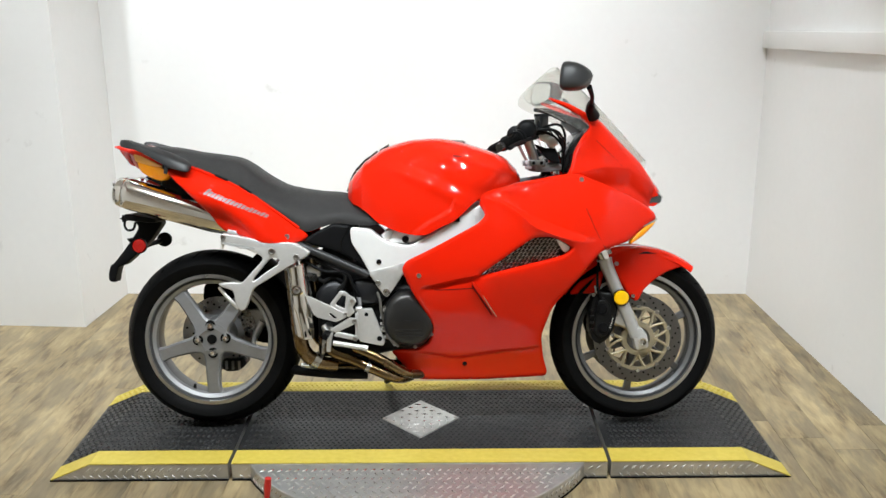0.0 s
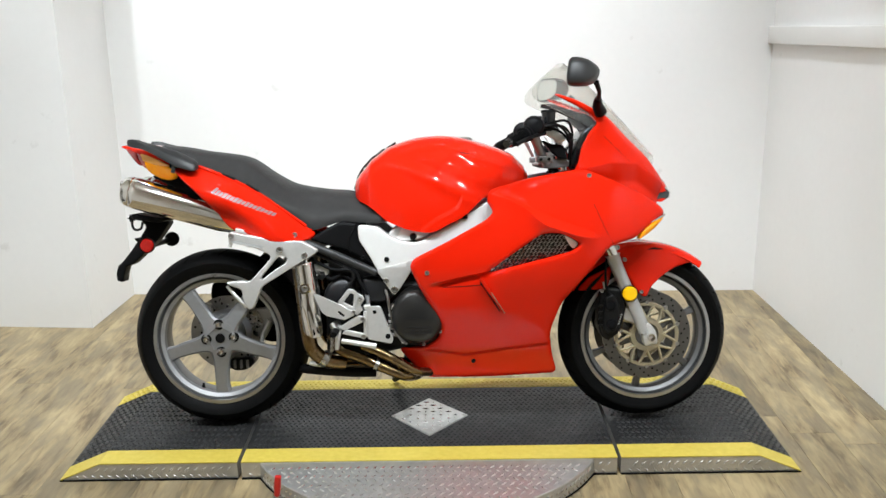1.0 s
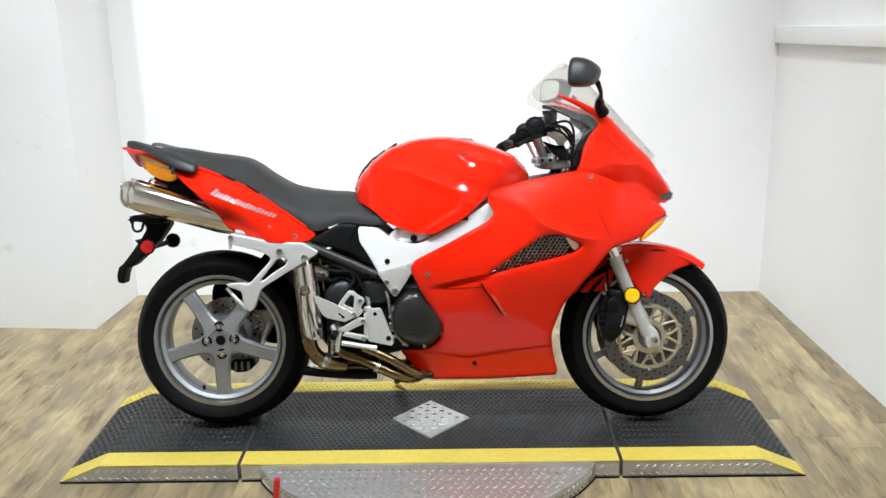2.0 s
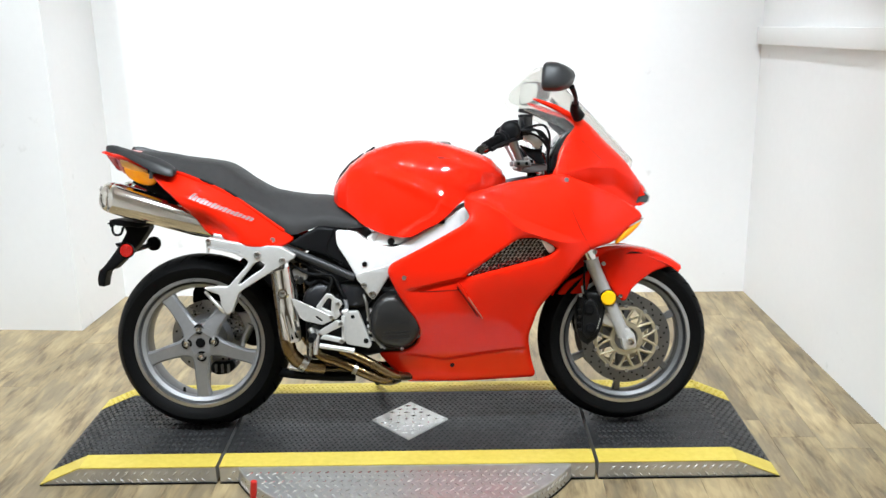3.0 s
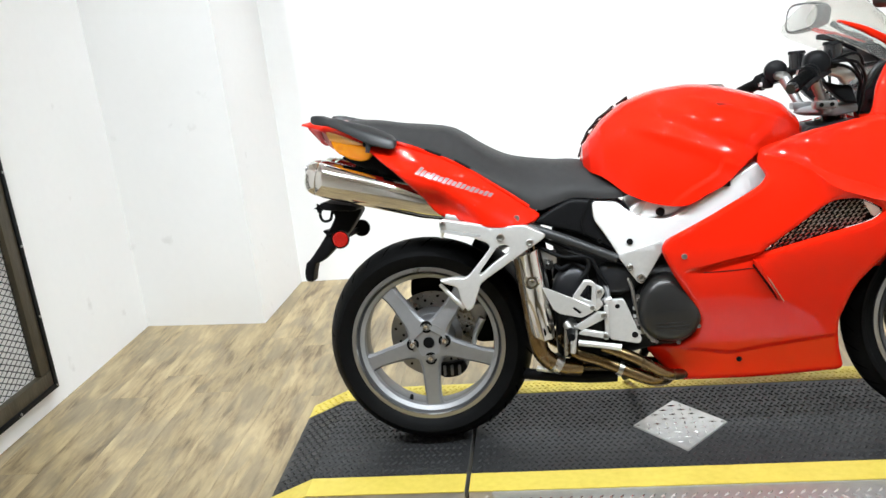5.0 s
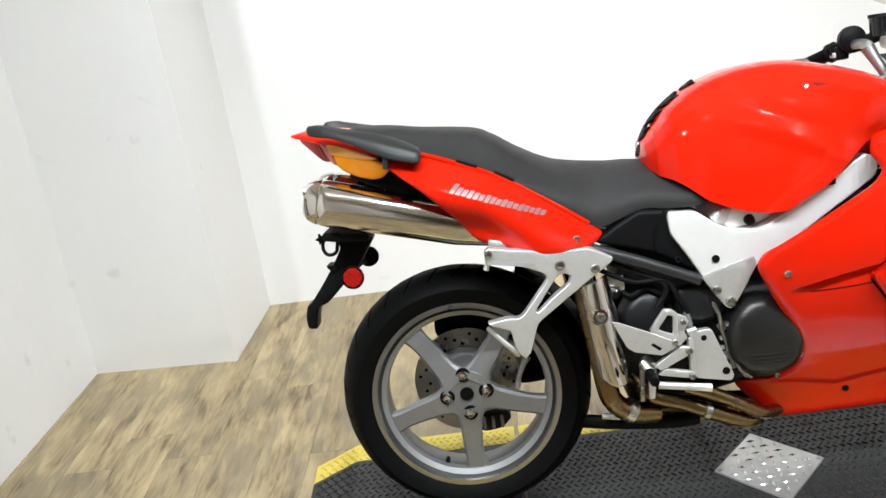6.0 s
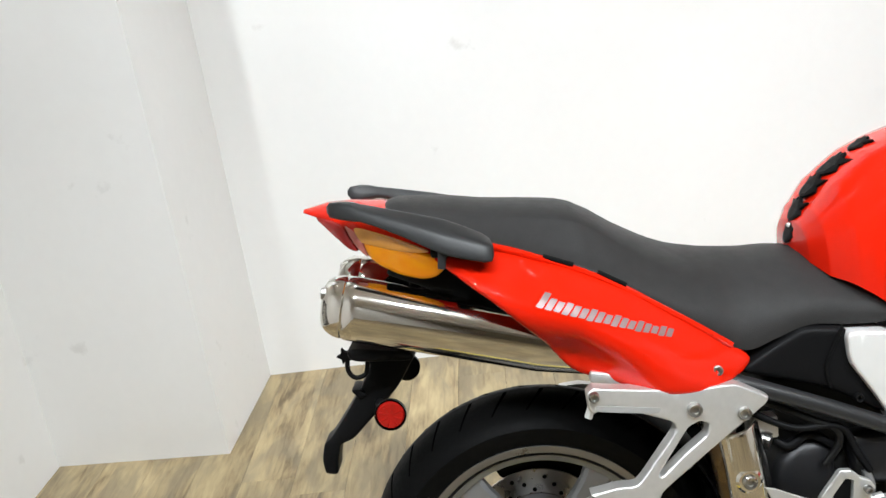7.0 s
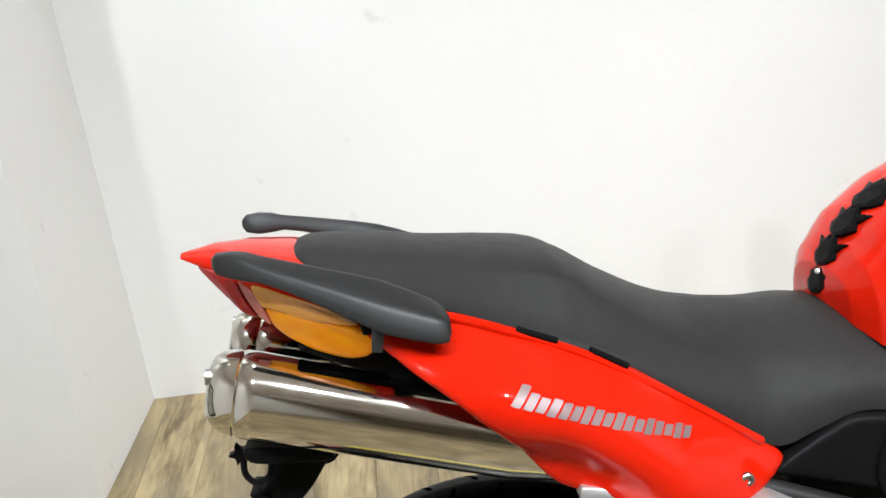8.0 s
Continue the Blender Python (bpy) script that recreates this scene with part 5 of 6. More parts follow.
def hang_width(x, z):
    """The hanger stands further out at its rear end."""
    return 0.227 - 0.23 * np.clip(x + 0.486, -0.15, 0.12)


for s in (-1, 1):
    hanger = even(part("peg_hanger", panel(HANG, hang_width, 0.022, 0.02, 0.004, [HOLE], 0.10, s), CAST, bike, "silver cast passenger peg hanger"))
    for x, z, r in ((-0.486, 0.606, 0.011), (-0.411, 0.585, 0.010), (-0.632, 0.654, 0.008)):
        part("hanger_bolt", bolt_bm(x, hang_width(x, z) + 0.003, z, r, s), STEEL, hanger)
    peg_ = part("passenger_peg", tube([(-0.655, s * 0.240, 0.493), (-0.623, s * 0.243, 0.456), (-0.594, s * 0.240, 0.425)], [0.005, 0.006, 0.0065], 10, flat=0.8), CAST, hanger, "folded alloy passenger peg")
    part("peg_knuckle", tube([(-0.583, s * 0.222, 0.439), (-0.583, s * 0.248, 0.439)], 0.012, 12, n=1), CAST, peg_)
    # shade of the arm's recessed channel, laid on as a darker silver strip
    part("channel_shade", panel([(-0.632, 0.640), (-0.535, 0.618), (-0.540, 0.610), (-0.630, 0.631)], lambda x, z: hang_width(x, z) + 0.0008, 0.003, 0.02, 0, cut=0.1, side=s), SILVER, hanger)
    part("hanger_block", panel([(-0.629, 0.676), (-0.538, 0.657), (-0.540, 0.641), (-0.631, 0.659)], flat(0.214), 0.02, 0.02, 0.003, cut=0.05, side=s), CAST, hanger)
    part("hanger_tail", tube([(-0.634, s * 0.245, 0.638), (-0.642, s * 0.245, 0.618)], 0.006, 8, n=1), FRAMEM, hanger)
    part("hanger_brace", box_bm(-0.60, -0.50, s * 0.17, s * 0.205, 0.612, 0.64, 0.005), FRAMEM, hanger)
part("subframe_tube", tube([(-0.50, -0.160, 0.655), (-0.424, -0.170, 0.625), (-0.308, -0.174, 0.578), (-0.185, -0.170, 0.522)], 0.0135, 16), RAILM, bike, "black steel subframe tube")
part("subframe_tube", tube([(-0.50, 0.160, 0.655), (-0.424, 0.170, 0.625), (-0.308, 0.174, 0.578), (-0.185, 0.170, 0.522)], 0.0135, 16), RAILM, bike, "black steel subframe tube")

# black side covers under the seat
for s in (-1, 1):
    cover_ = part("side_cover", panel([(-0.405, 0.632), (-0.35, 0.665), (-0.30, 0.69), (-0.235, 0.682), (-0.235, 0.632), (-0.205, 0.575), (-0.165, 0.535), (-0.20, 0.545), (-0.27, 0.59), (-0.34, 0.612)], flat(0.165), 0.03, 0.015, 0.01, cut=0.12, side=s), PLASTIC, bike, "black plastic side cover")
    part("cover_bolt", bolt_bm(-0.228, 0.168, 0.572, 0.007, s), PLASTIC, cover_)
    part("cover_seam", tube([(-0.245, s * 0.167, 0.685), (-0.272, s * 0.167, 0.63), (-0.268, s * 0.166, 0.592)], 0.003, 6), DARK, cover_)

# frame spars
SPAR = [(-0.243, 0.668), (-0.238, 0.678), (-0.178, 0.672), (-0.150, 0.648), (-0.118, 0.628), (-0.050, 0.617), (0.079, 0.688), (0.180, 0.752), (0.205, 0.735), (0.20, 0.70), (0.041, 0.60), (-0.06, 0.545), (-0.085, 0.505), (-0.123, 0.450),
        (-0.135, 0.455), (-0.162, 0.495), (-0.207, 0.578), (-0.240, 0.630)]
for s in (-1, 1):
    spar = even(part("frame_spar", plate(SPAR, 0.178, 0.045, 0.005, (), 0.12, s, 0.02), FRAMEM, bike, "satin silver aluminium frame spar"))
    # shade of the spar's lower bend, put in as a greyer plate
    part("spar_lower_shade", panel([(-0.186, 0.532), (-0.068, 0.563), (-0.064, 0.545), (-0.086, 0.505), (-0.120, 0.454), (-0.133, 0.457)], flat(0.1786), 0.004, 0.02, 0.0008, cut=0.06, side=s), CAST, spar)
    part("frame_hole", lathe([(0.0, 0.0), (0.0085, 0.0), (0.0085, s * 0.002)], 14, center=(-0.150, s * 0.1795, 0.566)), DARK, spar)
    for x, z, r in ((-0.153, 0.498, 0.009), (-0.126, 0.468, 0.0115)):
        part("frame_bolt", bolt_bm(x, 0.183, z, r, s), STEEL, spar)
# rear of the frame and the airbox, seen above the spar
for s in (-1, 1):
    part("tank_clip", box_bm(0.088, 0.112, s * 0.172, s * 0.186, 0.694, 0.712, 0.003), PLASTIC, bike, "small black rubber clip")
part("frame_cross", panel([(-0.15, 0.648), (-0.115, 0.672), (0.0, 0.665), (-0.02, 0.63), (-0.11, 0.62)], flat(0.15), 0.30, 0.03, 0.006), FRAMEM, bike)
for s in (-1, 1):
    part("tank_bracket", plate([(-0.142, 0.640), (-0.120, 0.668), (-0.100, 0.668), (-0.118, 0.634)], 0.158, 0.006, 0.0015, (), 0.08, s), CAST, bike)
    part("rubber_plug", tube([(-0.065, s * 0.15, 0.637), (-0.065, s * 0.163, 0.635)], [0.012, 0.010], 12, n=1), PLASTIC, bike)
    part("tank_stay", box_bm(0.062, 0.082, s * 0.165, s * 0.180, 0.694, 0.705, 0.003), PLASTIC, bike)

# engine
part("crankcase", panel([(-0.36, 0.24), (-0.36, 0.42), (-0.20, 0.50), (0.10, 0.48), (0.30, 0.36), (0.33, 0.28), (0.2, 0.26), (-0.08, 0.265), (-0.2, 0.24)], flat(0.13), 0.26, 0.04, 0.03, cut=0.15), ENGINE, bike, "dark grey engine block")
part("rear_cylinder", panel([(-0.33, 0.40), (-0.36, 0.60), (-0.20, 0.64), (-0.05, 0.60), (-0.08, 0.42)], flat(0.12), 0.24, 0.04, 0.02), ENGINE, bike)
part("front_cylinder", panel([(0.08, 0.40), (0.06, 0.58), (0.22, 0.66), (0.38, 0.50), (0.28, 0.36)], flat(0.13), 0.26, 0.04, 0.02), ENGINE, bike)
part("radiator_core", panel([(0.14, 0.48), (0.22, 0.66), (0.42, 0.66), (0.36, 0.46)], flat(0.185), 0.03, 0.04, 0.004), DARK, bike)
for s in (-1, 1):
    cov = part("clutch_cover", panel([(-0.055 + 1.17 * (x + 0.055), 0.380 + 1.03 * (z - 0.371)) for x, z in ((-0.128, 0.372), (-0.115, 0.425), (-0.085, 0.457), (-0.050, 0.462), (-0.015, 0.435), (0.012, 0.385), (0.016, 0.335), (-0.005, 0.295), (-0.045, 0.280), (-0.095, 0.290), (-0.122, 0.325))],
                                  lambda x, z: 0.203 - 2.2 * ((x + 0.055) ** 2 + (z - 0.38) ** 2), 0.06, 0.012, 0.022, (), 0.2, s), CLUTCH, bike, "graphite grey clutch cover")
    for z in (0.326, 0.336, 0.346):
        rib = [(x, s * (0.2028 - 2.2 * ((x + 0.055) ** 2 + (z - 0.38) ** 2)), z) for x in (-0.095, -0.075, -0.055, -0.030, -0.008)]
        part("cover_rib", tube(rib, 0.0019, 6), COVERM, cov, "thin dark grey rib")
    part("cover_rib", tube([(-0.095, s * 0.1985, 0.378), (-0.055, s * 0.2025, 0.377), (-0.010, s * 0.198, 0.378)], 0.0014, 6), COVERM, cov)
    part("clutch_base", lathe([(0.0, 0.0), (0.085, 0.0), (0.094, -s * 0.012), (0.094, -s * 0.05)], 40, center=(-0.058, s * 0.158, 0.37)), ENGINE, bike)
    for a in range(0, 360, 45):
        part("case_bolt", bolt_bm(-0.058 + 0.089 * math.cos(radians(a + 15)), 0.161, 0.37 + 0.089 * math.sin(radians(a + 15)), 0.006, s), STEEL, bike)
    part("sprocket_cover", panel([(-0.365, 0.440), (-0.350, 0.478), (-0.318, 0.504), (-0.280, 0.506), (-0.262, 0.488), (-0.262, 0.430), (-0.290, 0.385), (-0.345, 0.385)], lambda x, z: 0.162 - 4.0 * ((x + 0.31) ** 2 + (z - 0.445) ** 2), 0.05, 0.012, 0.014, (), 0.2, s), COVERM, bike, "smooth dark grey engine cover")
    part("rear_head_cover", panel([(-0.245, 0.502), (-0.20, 0.510), (-0.150, 0.492), (-0.122, 0.462), (-0.140, 0.430), (-0.19, 0.415), (-0.232, 0.425)], lambda x, z: 0.158 - 3.0 * ((x + 0.185) ** 2 + (z - 0.46) ** 2), 0.05, 0.012, 0.014, (), 0.2, s), COVERM, bike, "smooth dark grey engine cover")
    for k in range(5):
        part("engine_fin", box_bm(-0.15, -0.125, s * 0.13, s * 0.158, 0.31 + 0.022 * k, 0.32 + 0.022 * k, 0.003), CAST, bike)
for pts, r, m in (([(-0.40, -0.15, 0.57), (-0.33, -0.165, 0.535), (-0.26, -0.168, 0.53), (-0.235, -0.165, 0.485), (-0.215, -0.16, 0.45)], 0.0055, PLASTIC),
                  ([(-0.38, -0.15, 0.585), (-0.30, -0.165, 0.545), (-0.265, -0.166, 0.525), (-0.262, -0.166, 0.50), (-0.285, -0.166, 0.47)], 0.006, ENGINE),
                  ([(-0.36, -0.13, 0.52), (-0.335, -0.15, 0.50), (-0.30, -0.15, 0.515), (-0.26, -0.15, 0.49)], 0.007, PLASTIC),
                  ([(-0.22, -0.155, 0.45), (-0.215, -0.16, 0.42), (-0.235, -0.16, 0.40)], 0.007, GREYRIM),
                  ([(-0.17, -0.14, 0.49), (-0.15, -0.160, 0.44), (-0.145, -0.160, 0.40), (-0.125, -0.155, 0.31)], 0.005, STEEL),
                  ([(-0.14, -0.14, 0.40), (-0.13, -0.168, 0.36), (-0.115, -0.165, 0.31), (-0.09, -0.158, 0.285)], 0.005, GREYRIM)):
    part("hose", tube(pts, r, 10), m, bike)
part("hose_clip", tube([(-0.385, -0.14, 0.52), (-0.36, -0.155, 0.512)], 0.014, 10, n=1), STEEL, bike)
part("linkage_box", box_bm(-0.39, -0.345, -0.15, -0.12, 0.515, 0.55, 0.004), CAST, bike)

def even_plate(outline, w, thick, side):
    """A small square-edged bar cut from plate."""
    return plate(outline, w, thick, 0.002, (), 0.07, side, 0.02)


# rider peg bracket, its two arms, the heel guard and the linkage loop
BR = [(-0.224, 0.402), (-0.219, 0.413), (-0.178, 0.415), (-0.171, 0.408), (-0.132, 0.303), (-0.140, 0.291), (-0.214, 0.306), (-0.220, 0.322)]
for s in (-1, 1):
    br = even(part("peg_bracket", plate(BR, 0.186, 0.014, 0.003, (), 0.07, s), CAST, bike, "silver rider peg bracket"))
    part("bracket_hole", lathe([(0.0, 0.0), (0.0085, 0.0)], 14, center=(-0.150, s * 0.1868, 0.316)), DARK, br)
    part("bracket_hole", lathe([(0.0, 0.0), (0.0065, 0.0)], 14, center=(-0.192, s * 0.1868, 0.396)), DARK, br)
    part("bracket_knuckle", tube([(-0.226, s * 0.180, 0.412), (-0.206, s * 0.180, 0.415)], 0.008, 10, n=1), CAST, br)
    part("bracket_arm", even_plate([(-0.307, 0.349), (-0.246, 0.387), (-0.222, 0.383), (-0.222, 0.369), (-0.291, 0.337)], 0.200, 0.012, s), CAST, br)
    part("bracket_arm", even_plate([(-0.300, 0.328), (-0.284, 0.341), (-0.221, 0.326), (-0.222, 0.311)], 0.200, 0.012, s), CAST, br)
    part("bracket_strut", box_bm(-0.228, -0.217, s * 0.176, s * 0.196, 0.315, 0.40, 0.003), CAST, br)
    for x, z in ((-0.229, 0.376), (-0.227, 0.319)):
        part("bracket_bolt", bolt_bm(x, 0.204, z, 0.008, s), STEEL, br)
    heel = even(part("heel_plate", plate([(-0.388, 0.462), (-0.373, 0.458), (-0.306, 0.427), (-0.253, 0.398), (-0.257, 0.388), (-0.288, 0.374), (-0.345, 0.388), (-0.361, 0.400)], 0.207, 0.004, 0.0012, [[(-0.311, 0.400), (-0.305, 0.404), (-0.286, 0.389), (-0.292, 0.384)]], 0.05, s, 0.02), CAST, bike, "silver heel guard plate"))
    part("heel_loop", plate([(-0.310, 0.430), (-0.275, 0.475), (-0.259, 0.473), (-0.246, 0.462), (-0.250, 0.392), (-0.266, 0.396)], 0.203, 0.008, 0.002, [[(-0.291, 0.431), (-0.268, 0.461), (-0.256, 0.457), (-0.260, 0.416)]], 0.06, s, 0.02), CAST, heel)
    part("rod_stay", plate([(-0.250, 0.462), (-0.229, 0.452), (-0.223, 0.440), (-0.236, 0.420), (-0.229, 0.405), (-0.247, 0.388), (-0.256, 0.392)], 0.200, 0.007, 0.002, (), 0.08, s), CAST, heel)
    for x, z in ((-0.237, 0.442), (-0.258, 0.400)):
        part("stay_bolt", bolt_bm(x, 0.207, z, 0.0065, s), STEEL, heel)
    part("linkage_rod", tube([(-0.300, s * 0.195, 0.304), (-0.245, s * 0.198, 0.296), (-0.188, s * 0.200, 0.286)], [0.0085, 0.0085, 0.0095], 12), CAST, bike, "alloy linkage rod")
    part("rod_end", tube([(-0.31, s * 0.18, 0.345), (-0.312, s * 0.19, 0.318), (-0.316, s * 0.19, 0.275)], [0.013, 0.009, 0.007], 10), CAST, bike)
    part("linkage_knuckle", tube([(-0.32, s * 0.165, 0.355), (-0.312, s * 0.19, 0.343)], [0.014, 0.016], 12, n=1), STEEL, bike)
    peg = part("rider_peg", tube([(-0.318, s * 0.19, 0.340), (-0.318, s * 0.225, 0.337), (-0.318, s * 0.262, 0.335)], [0.011, 0.012, 0.010], 12), RUBBER, bike, "black rubber rider peg")
    part("peg_pivot", tube([(-0.328, s * 0.185, 0.356), (-0.314, s * 0.203, 0.338)], 0.013, 12, n=1), STEEL, peg)
    part("brake_switch", tube([(-0.33, s * 0.175, 0.34), (-0.333, s * 0.175, 0.30), (-0.336, s * 0.173, 0.265)], 0.006, 8), STEEL, bike)

# exhaust pipes and heat shield
part("exhaust_pipe", tube([(-0.44, -0.155, 0.56), (-0.425, -0.165, 0.44), (-0.410, -0.165, 0.31), (-0.395, -0.155, 0.262), (-0.355, -0.14, 0.228), (-0.30, -0.12, 0.215)], 0.024, 16), PIPE, bike, "heat-tinted exhaust pipe")
part("exhaust_pipe", tube([(-0.44, 0.155, 0.56), (-0.425, 0.165, 0.44), (-0.410, 0.165, 0.31), (-0.395, 0.155, 0.262), (-0.355, 0.14, 0.228), (-0.30, 0.12, 0.215)], 0.024, 16), PIPE, bike, "heat-tinted exhaust pipe")
part("exhaust_pipe", tube([(-0.60, -0.15, 0.70), (-0.50, -0.15, 0.66), (-0.45, -0.155, 0.60), (-0.437, -0.157, 0.54)], 0.026, 14), STEEL, bike)
part("exhaust_pipe", tube([(-0.60, 0.15, 0.70), (-0.50, 0.15, 0.66), (-0.45, 0.155, 0.60), (-0.437, 0.157, 0.54)], 0.026, 14), STEEL, bike)
part("header_pipe", tube([(-0.345, -0.12, 0.305), (-0.325, -0.145, 0.284), (-0.300, -0.150, 0.260), (-0.240, -0.150, 0.238), (-0.176, -0.148, 0.208), (-0.110, -0.137, 0.178), (-0.072, -0.105, 0.168), (-0.045, -0.050, 0.170)], [0.015, 0.016, 0.0165, 0.0165, 0.018, 0.018, 0.018, 0.018], 16), PIPE, bike, "heat-tinted header pipe")
part("header_pipe", tube([(-0.235, -0.155, 0.280), (-0.209, -0.160, 0.271), (-0.160, -0.160, 0.249), (-0.118, -0.155, 0.224), (-0.072, -0.138, 0.193), (-0.030, -0.100, 0.178), (0.010, -0.050, 0.175)], 0.0155, 16), PIPE, bike, "heat-tinted header pipe")
part("header_pipe", tube([(-0.30, -0.09, 0.245), (-0.22, -0.09, 0.215), (-0.14, -0.09, 0.185)], 0.02, 14), ENGINE, bike)
part("pipe_clamp", tube([(-0.197, -0.1485, 0.2175), (-0.185, -0.1483, 0.212)], 0.0195, 16, n=1), STEEL, bike)
part("pipe_clamp", tube([(-0.372, -0.145, 0.242), (-0.355, -0.14, 0.23)], 0.028, 14, n=1), STEEL, bike)
for s in (-1, 1):
    shield = part("heat_shield", panel([(-0.449, 0.545), (-0.418, 0.556), (-0.387, 0.566), (-0.374, 0.50), (-0.366, 0.432), (-0.360, 0.318), (-0.392, 0.316), (-0.424, 0.332), (-0.436, 0.432), (-0.442, 0.50)],
                                  lambda x, z: 0.214 - 24.0 * (x + np.interp(z, [0.31, 0.56], [0.392, 0.418])) ** 2 + 0.0016 * np.sin((x + 0.22 * z) * 330.0) * np.clip((0.43 - z) / 0.03, 0, 1), 0.003, 0.004, 0.003, (), 0.1, s), CHROME, bike, "polished steel heat shield")
    part("bolt_dish", lathe([(0.0, s * 0.002), (0.016, s * 0.002), (0.020, -s * 0.002)], 24, center=(-0.412, s * 0.2125, 0.478)), CHROME, shield)
    part("shield_bolt", bolt_bm(-0.412, 0.215, 0.478, 0.011, s), STEEL, shield)
stand = part("centre_stand", tube([(-0.49, -0.02, 0.182), (-0.40, -0.06, 0.180), (-0.28, -0.09, 0.178), (-0.20, -0.08, 0.175)], 0.017, 12, flat=0.9), PLASTIC, bike, "black folded centre stand")
part("stand_foot", box_bm(-0.51, -0.485, -0.045, 0.0, 0.172, 0.195, 0.004), PLASTIC, stand)
part("collector", tube([(-0.33, -0.03, 0.21), (-0.22, -0.02, 0.205), (-0.14, -0.04, 0.19), (-0.05, -0.06, 0.195)], [0.03, 0.04, 0.03, 0.02], 16), PIPE, bike)
part("stand_spring", tube([(-0.42, -0.09, 0.21), (-0.36, -0.10, 0.205), (-0.31, -0.10, 0.225)], 0.008, 8), CAST, bike)
# side stand down to the platform on the far side
SD = math.tan(radians(10.5))
part("side_stand", tube([(-0.10, 0.14, 0.19), (-0.13, 0.22, 0.10), (-0.16, 0.285, 0.285 * SD + 0.012)], [0.014, 0.012, 0.011], 12), PLASTIC, bike, "black side stand")
# added near-black block that darkens the space between the lower fairings
part("belly_dark_fill", panel([(0.0, 0.20), (0.37, 0.20), (0.36, 0.30), (0.03, 0.30)], flat(0.10), 0.23, 0.05, 0.01), DARK, bike)


# ---- wheels ----
def tyre_profile(r, rim, w):
    pts = [(rim - 0.006, -w * 0.66), (rim + 0.006, -w * 0.80), (rim + 0.025, -w * 0.93), (rim + 0.042, -w), (r - 0.046, -w * 0.96), (r - 0.030, -w * 0.80), (r - 0.014, -w * 0.54), (r - 0.004, -w * 0.27), (r, 0)]
    return [Vector((a, b, 0)) for a, b in pts]


def smooth_profile(pts, n=4):
    half = [(p.x, p.y) for p in curve_points(pts, n)]
    return half + [(a, -b) for a, b in reversed(half[:-1])]


def surface_at(prof, y):
    ys = np.array([p[1] for p in prof])
    rs = np.array([p[0] for p in prof])
    return float(np.interp(y, ys, rs))


def wheel(name, x, z, r, rimr, w, label, mat, lip, ring_mat):
    prof = smooth_profile(tyre_profile(r, rimr, w))
    rw = w * 0.74
    rimprof = [(rimr + lip, -rw), (rimr + lip + 0.003, -rw - 0.004), (rimr + lip, -rw - 0.008), (rimr - 0.004, -rw - 0.007), (rimr - 0.008, -rw + 0.002), (rimr - 0.018, -rw + 0.012), (rimr - 0.024, -rw * 0.55), (rimr - 0.026, 0),
               (rimr - 0.024, rw * 0.55), (rimr - 0.018, rw - 0.012), (rimr - 0.008, rw - 0.002), (rimr - 0.004, rw + 0.007), (rimr + lip, rw + 0.008), (rimr + lip, rw), (rimr - 0.006, rw - 0.008), (rimr - 0.012, 0), (rimr - 0.006, -rw + 0.008)]
    rim = part(name, lathe(rimprof, 96, closed=True), mat, bike, label, smooth=35)
    rim.matrix_basis = pose(x, 0, z)
    part("rim_lip", lathe([(rimr + lip + 0.001, -rw - 0.009), (rimr - 0.004, -rw - 0.0095), (rimr - 0.0065, -rw - 0.004), (rimr + 0.002, -rw - 0.003)], 96, closed=True), LIP, rim, "bright machined rim lip")
    part("rim_lip", lathe([(rimr - 0.0135, -rw + 0.003), (rimr - 0.0255, -rw + 0.010), (rimr - 0.0285, -rw + 0.026), (rimr - 0.0145, -rw + 0.016)], 96, closed=True), ring_mat, rim)
    tyre = part("tyre", lathe(prof, 110), RUBBER, rim, "black rubber tyre", smooth=60)
    # slanted tread grooves
    bm = bmesh.new()
    for k in range(30):
        for s in (-1, 1):
            a0 = 2 * math.pi * (k + (0.5 if s > 0 else 0)) / 30
            strip = []
            for t in np.linspace(0, 1, 8):
                y = s * w * (0.08 + 0.78 * t)
                rr = surface_at(prof[: len(prof) // 2 + 1], -abs(y)) + 0.0006
                a = a0 + 0.16 * t ** 1.4
                hw = 0.0032 * (1 - 0.6 * t) / rr
                strip.append([Vector((rr * math.cos(a + e), y, rr * math.sin(a + e))) for e in (-hw, hw)])
            skin(strip, bm, closed=False)
    tagged(part("tread_groove", bm, GROOVE, rim), kind="stuff")
    return rim


def spokes(rim, count, first, r0, r1, w0, w1, y0, y1, thick, mat, sweep=0.0):
    """Cast spokes from hub to rim, one mesh shared by all."""
    rings = []
    for t in np.linspace(0, 1, 10):
        r = r0 + (r1 - r0) * t
        wd = (w0 + (w1 - w0) * t ** 0.6) * (1 + 0.55 * (max(0, t - 0.72) / 0.28) ** 2 + 0.35 * max(0, 0.2 - t) / 0.2)
        y, off = y0 + (y1 - y0) * t, sweep * math.sin(t * math.pi / 2)
        ring = [(-1, -0.55), (-0.75, -1), (0.75, -1), (1, -0.55), (1, 0.7), (0.6, 1), (-0.6, 1), (-1, 0.7)]
        rings.append([Vector((r, y + v * thick / 2, off + u * wd / 2)) for u, v in ring])
    base = part("spoke", skin(rings), mat, rim, smooth=35)
    base.matrix_basis = pose(0, 0, 0, 0, -first, 0)
    for k in range(1, count):
        share("spoke", base, rim, pose(0, 0, 0, 0, -first - 360 * k / count, 0))


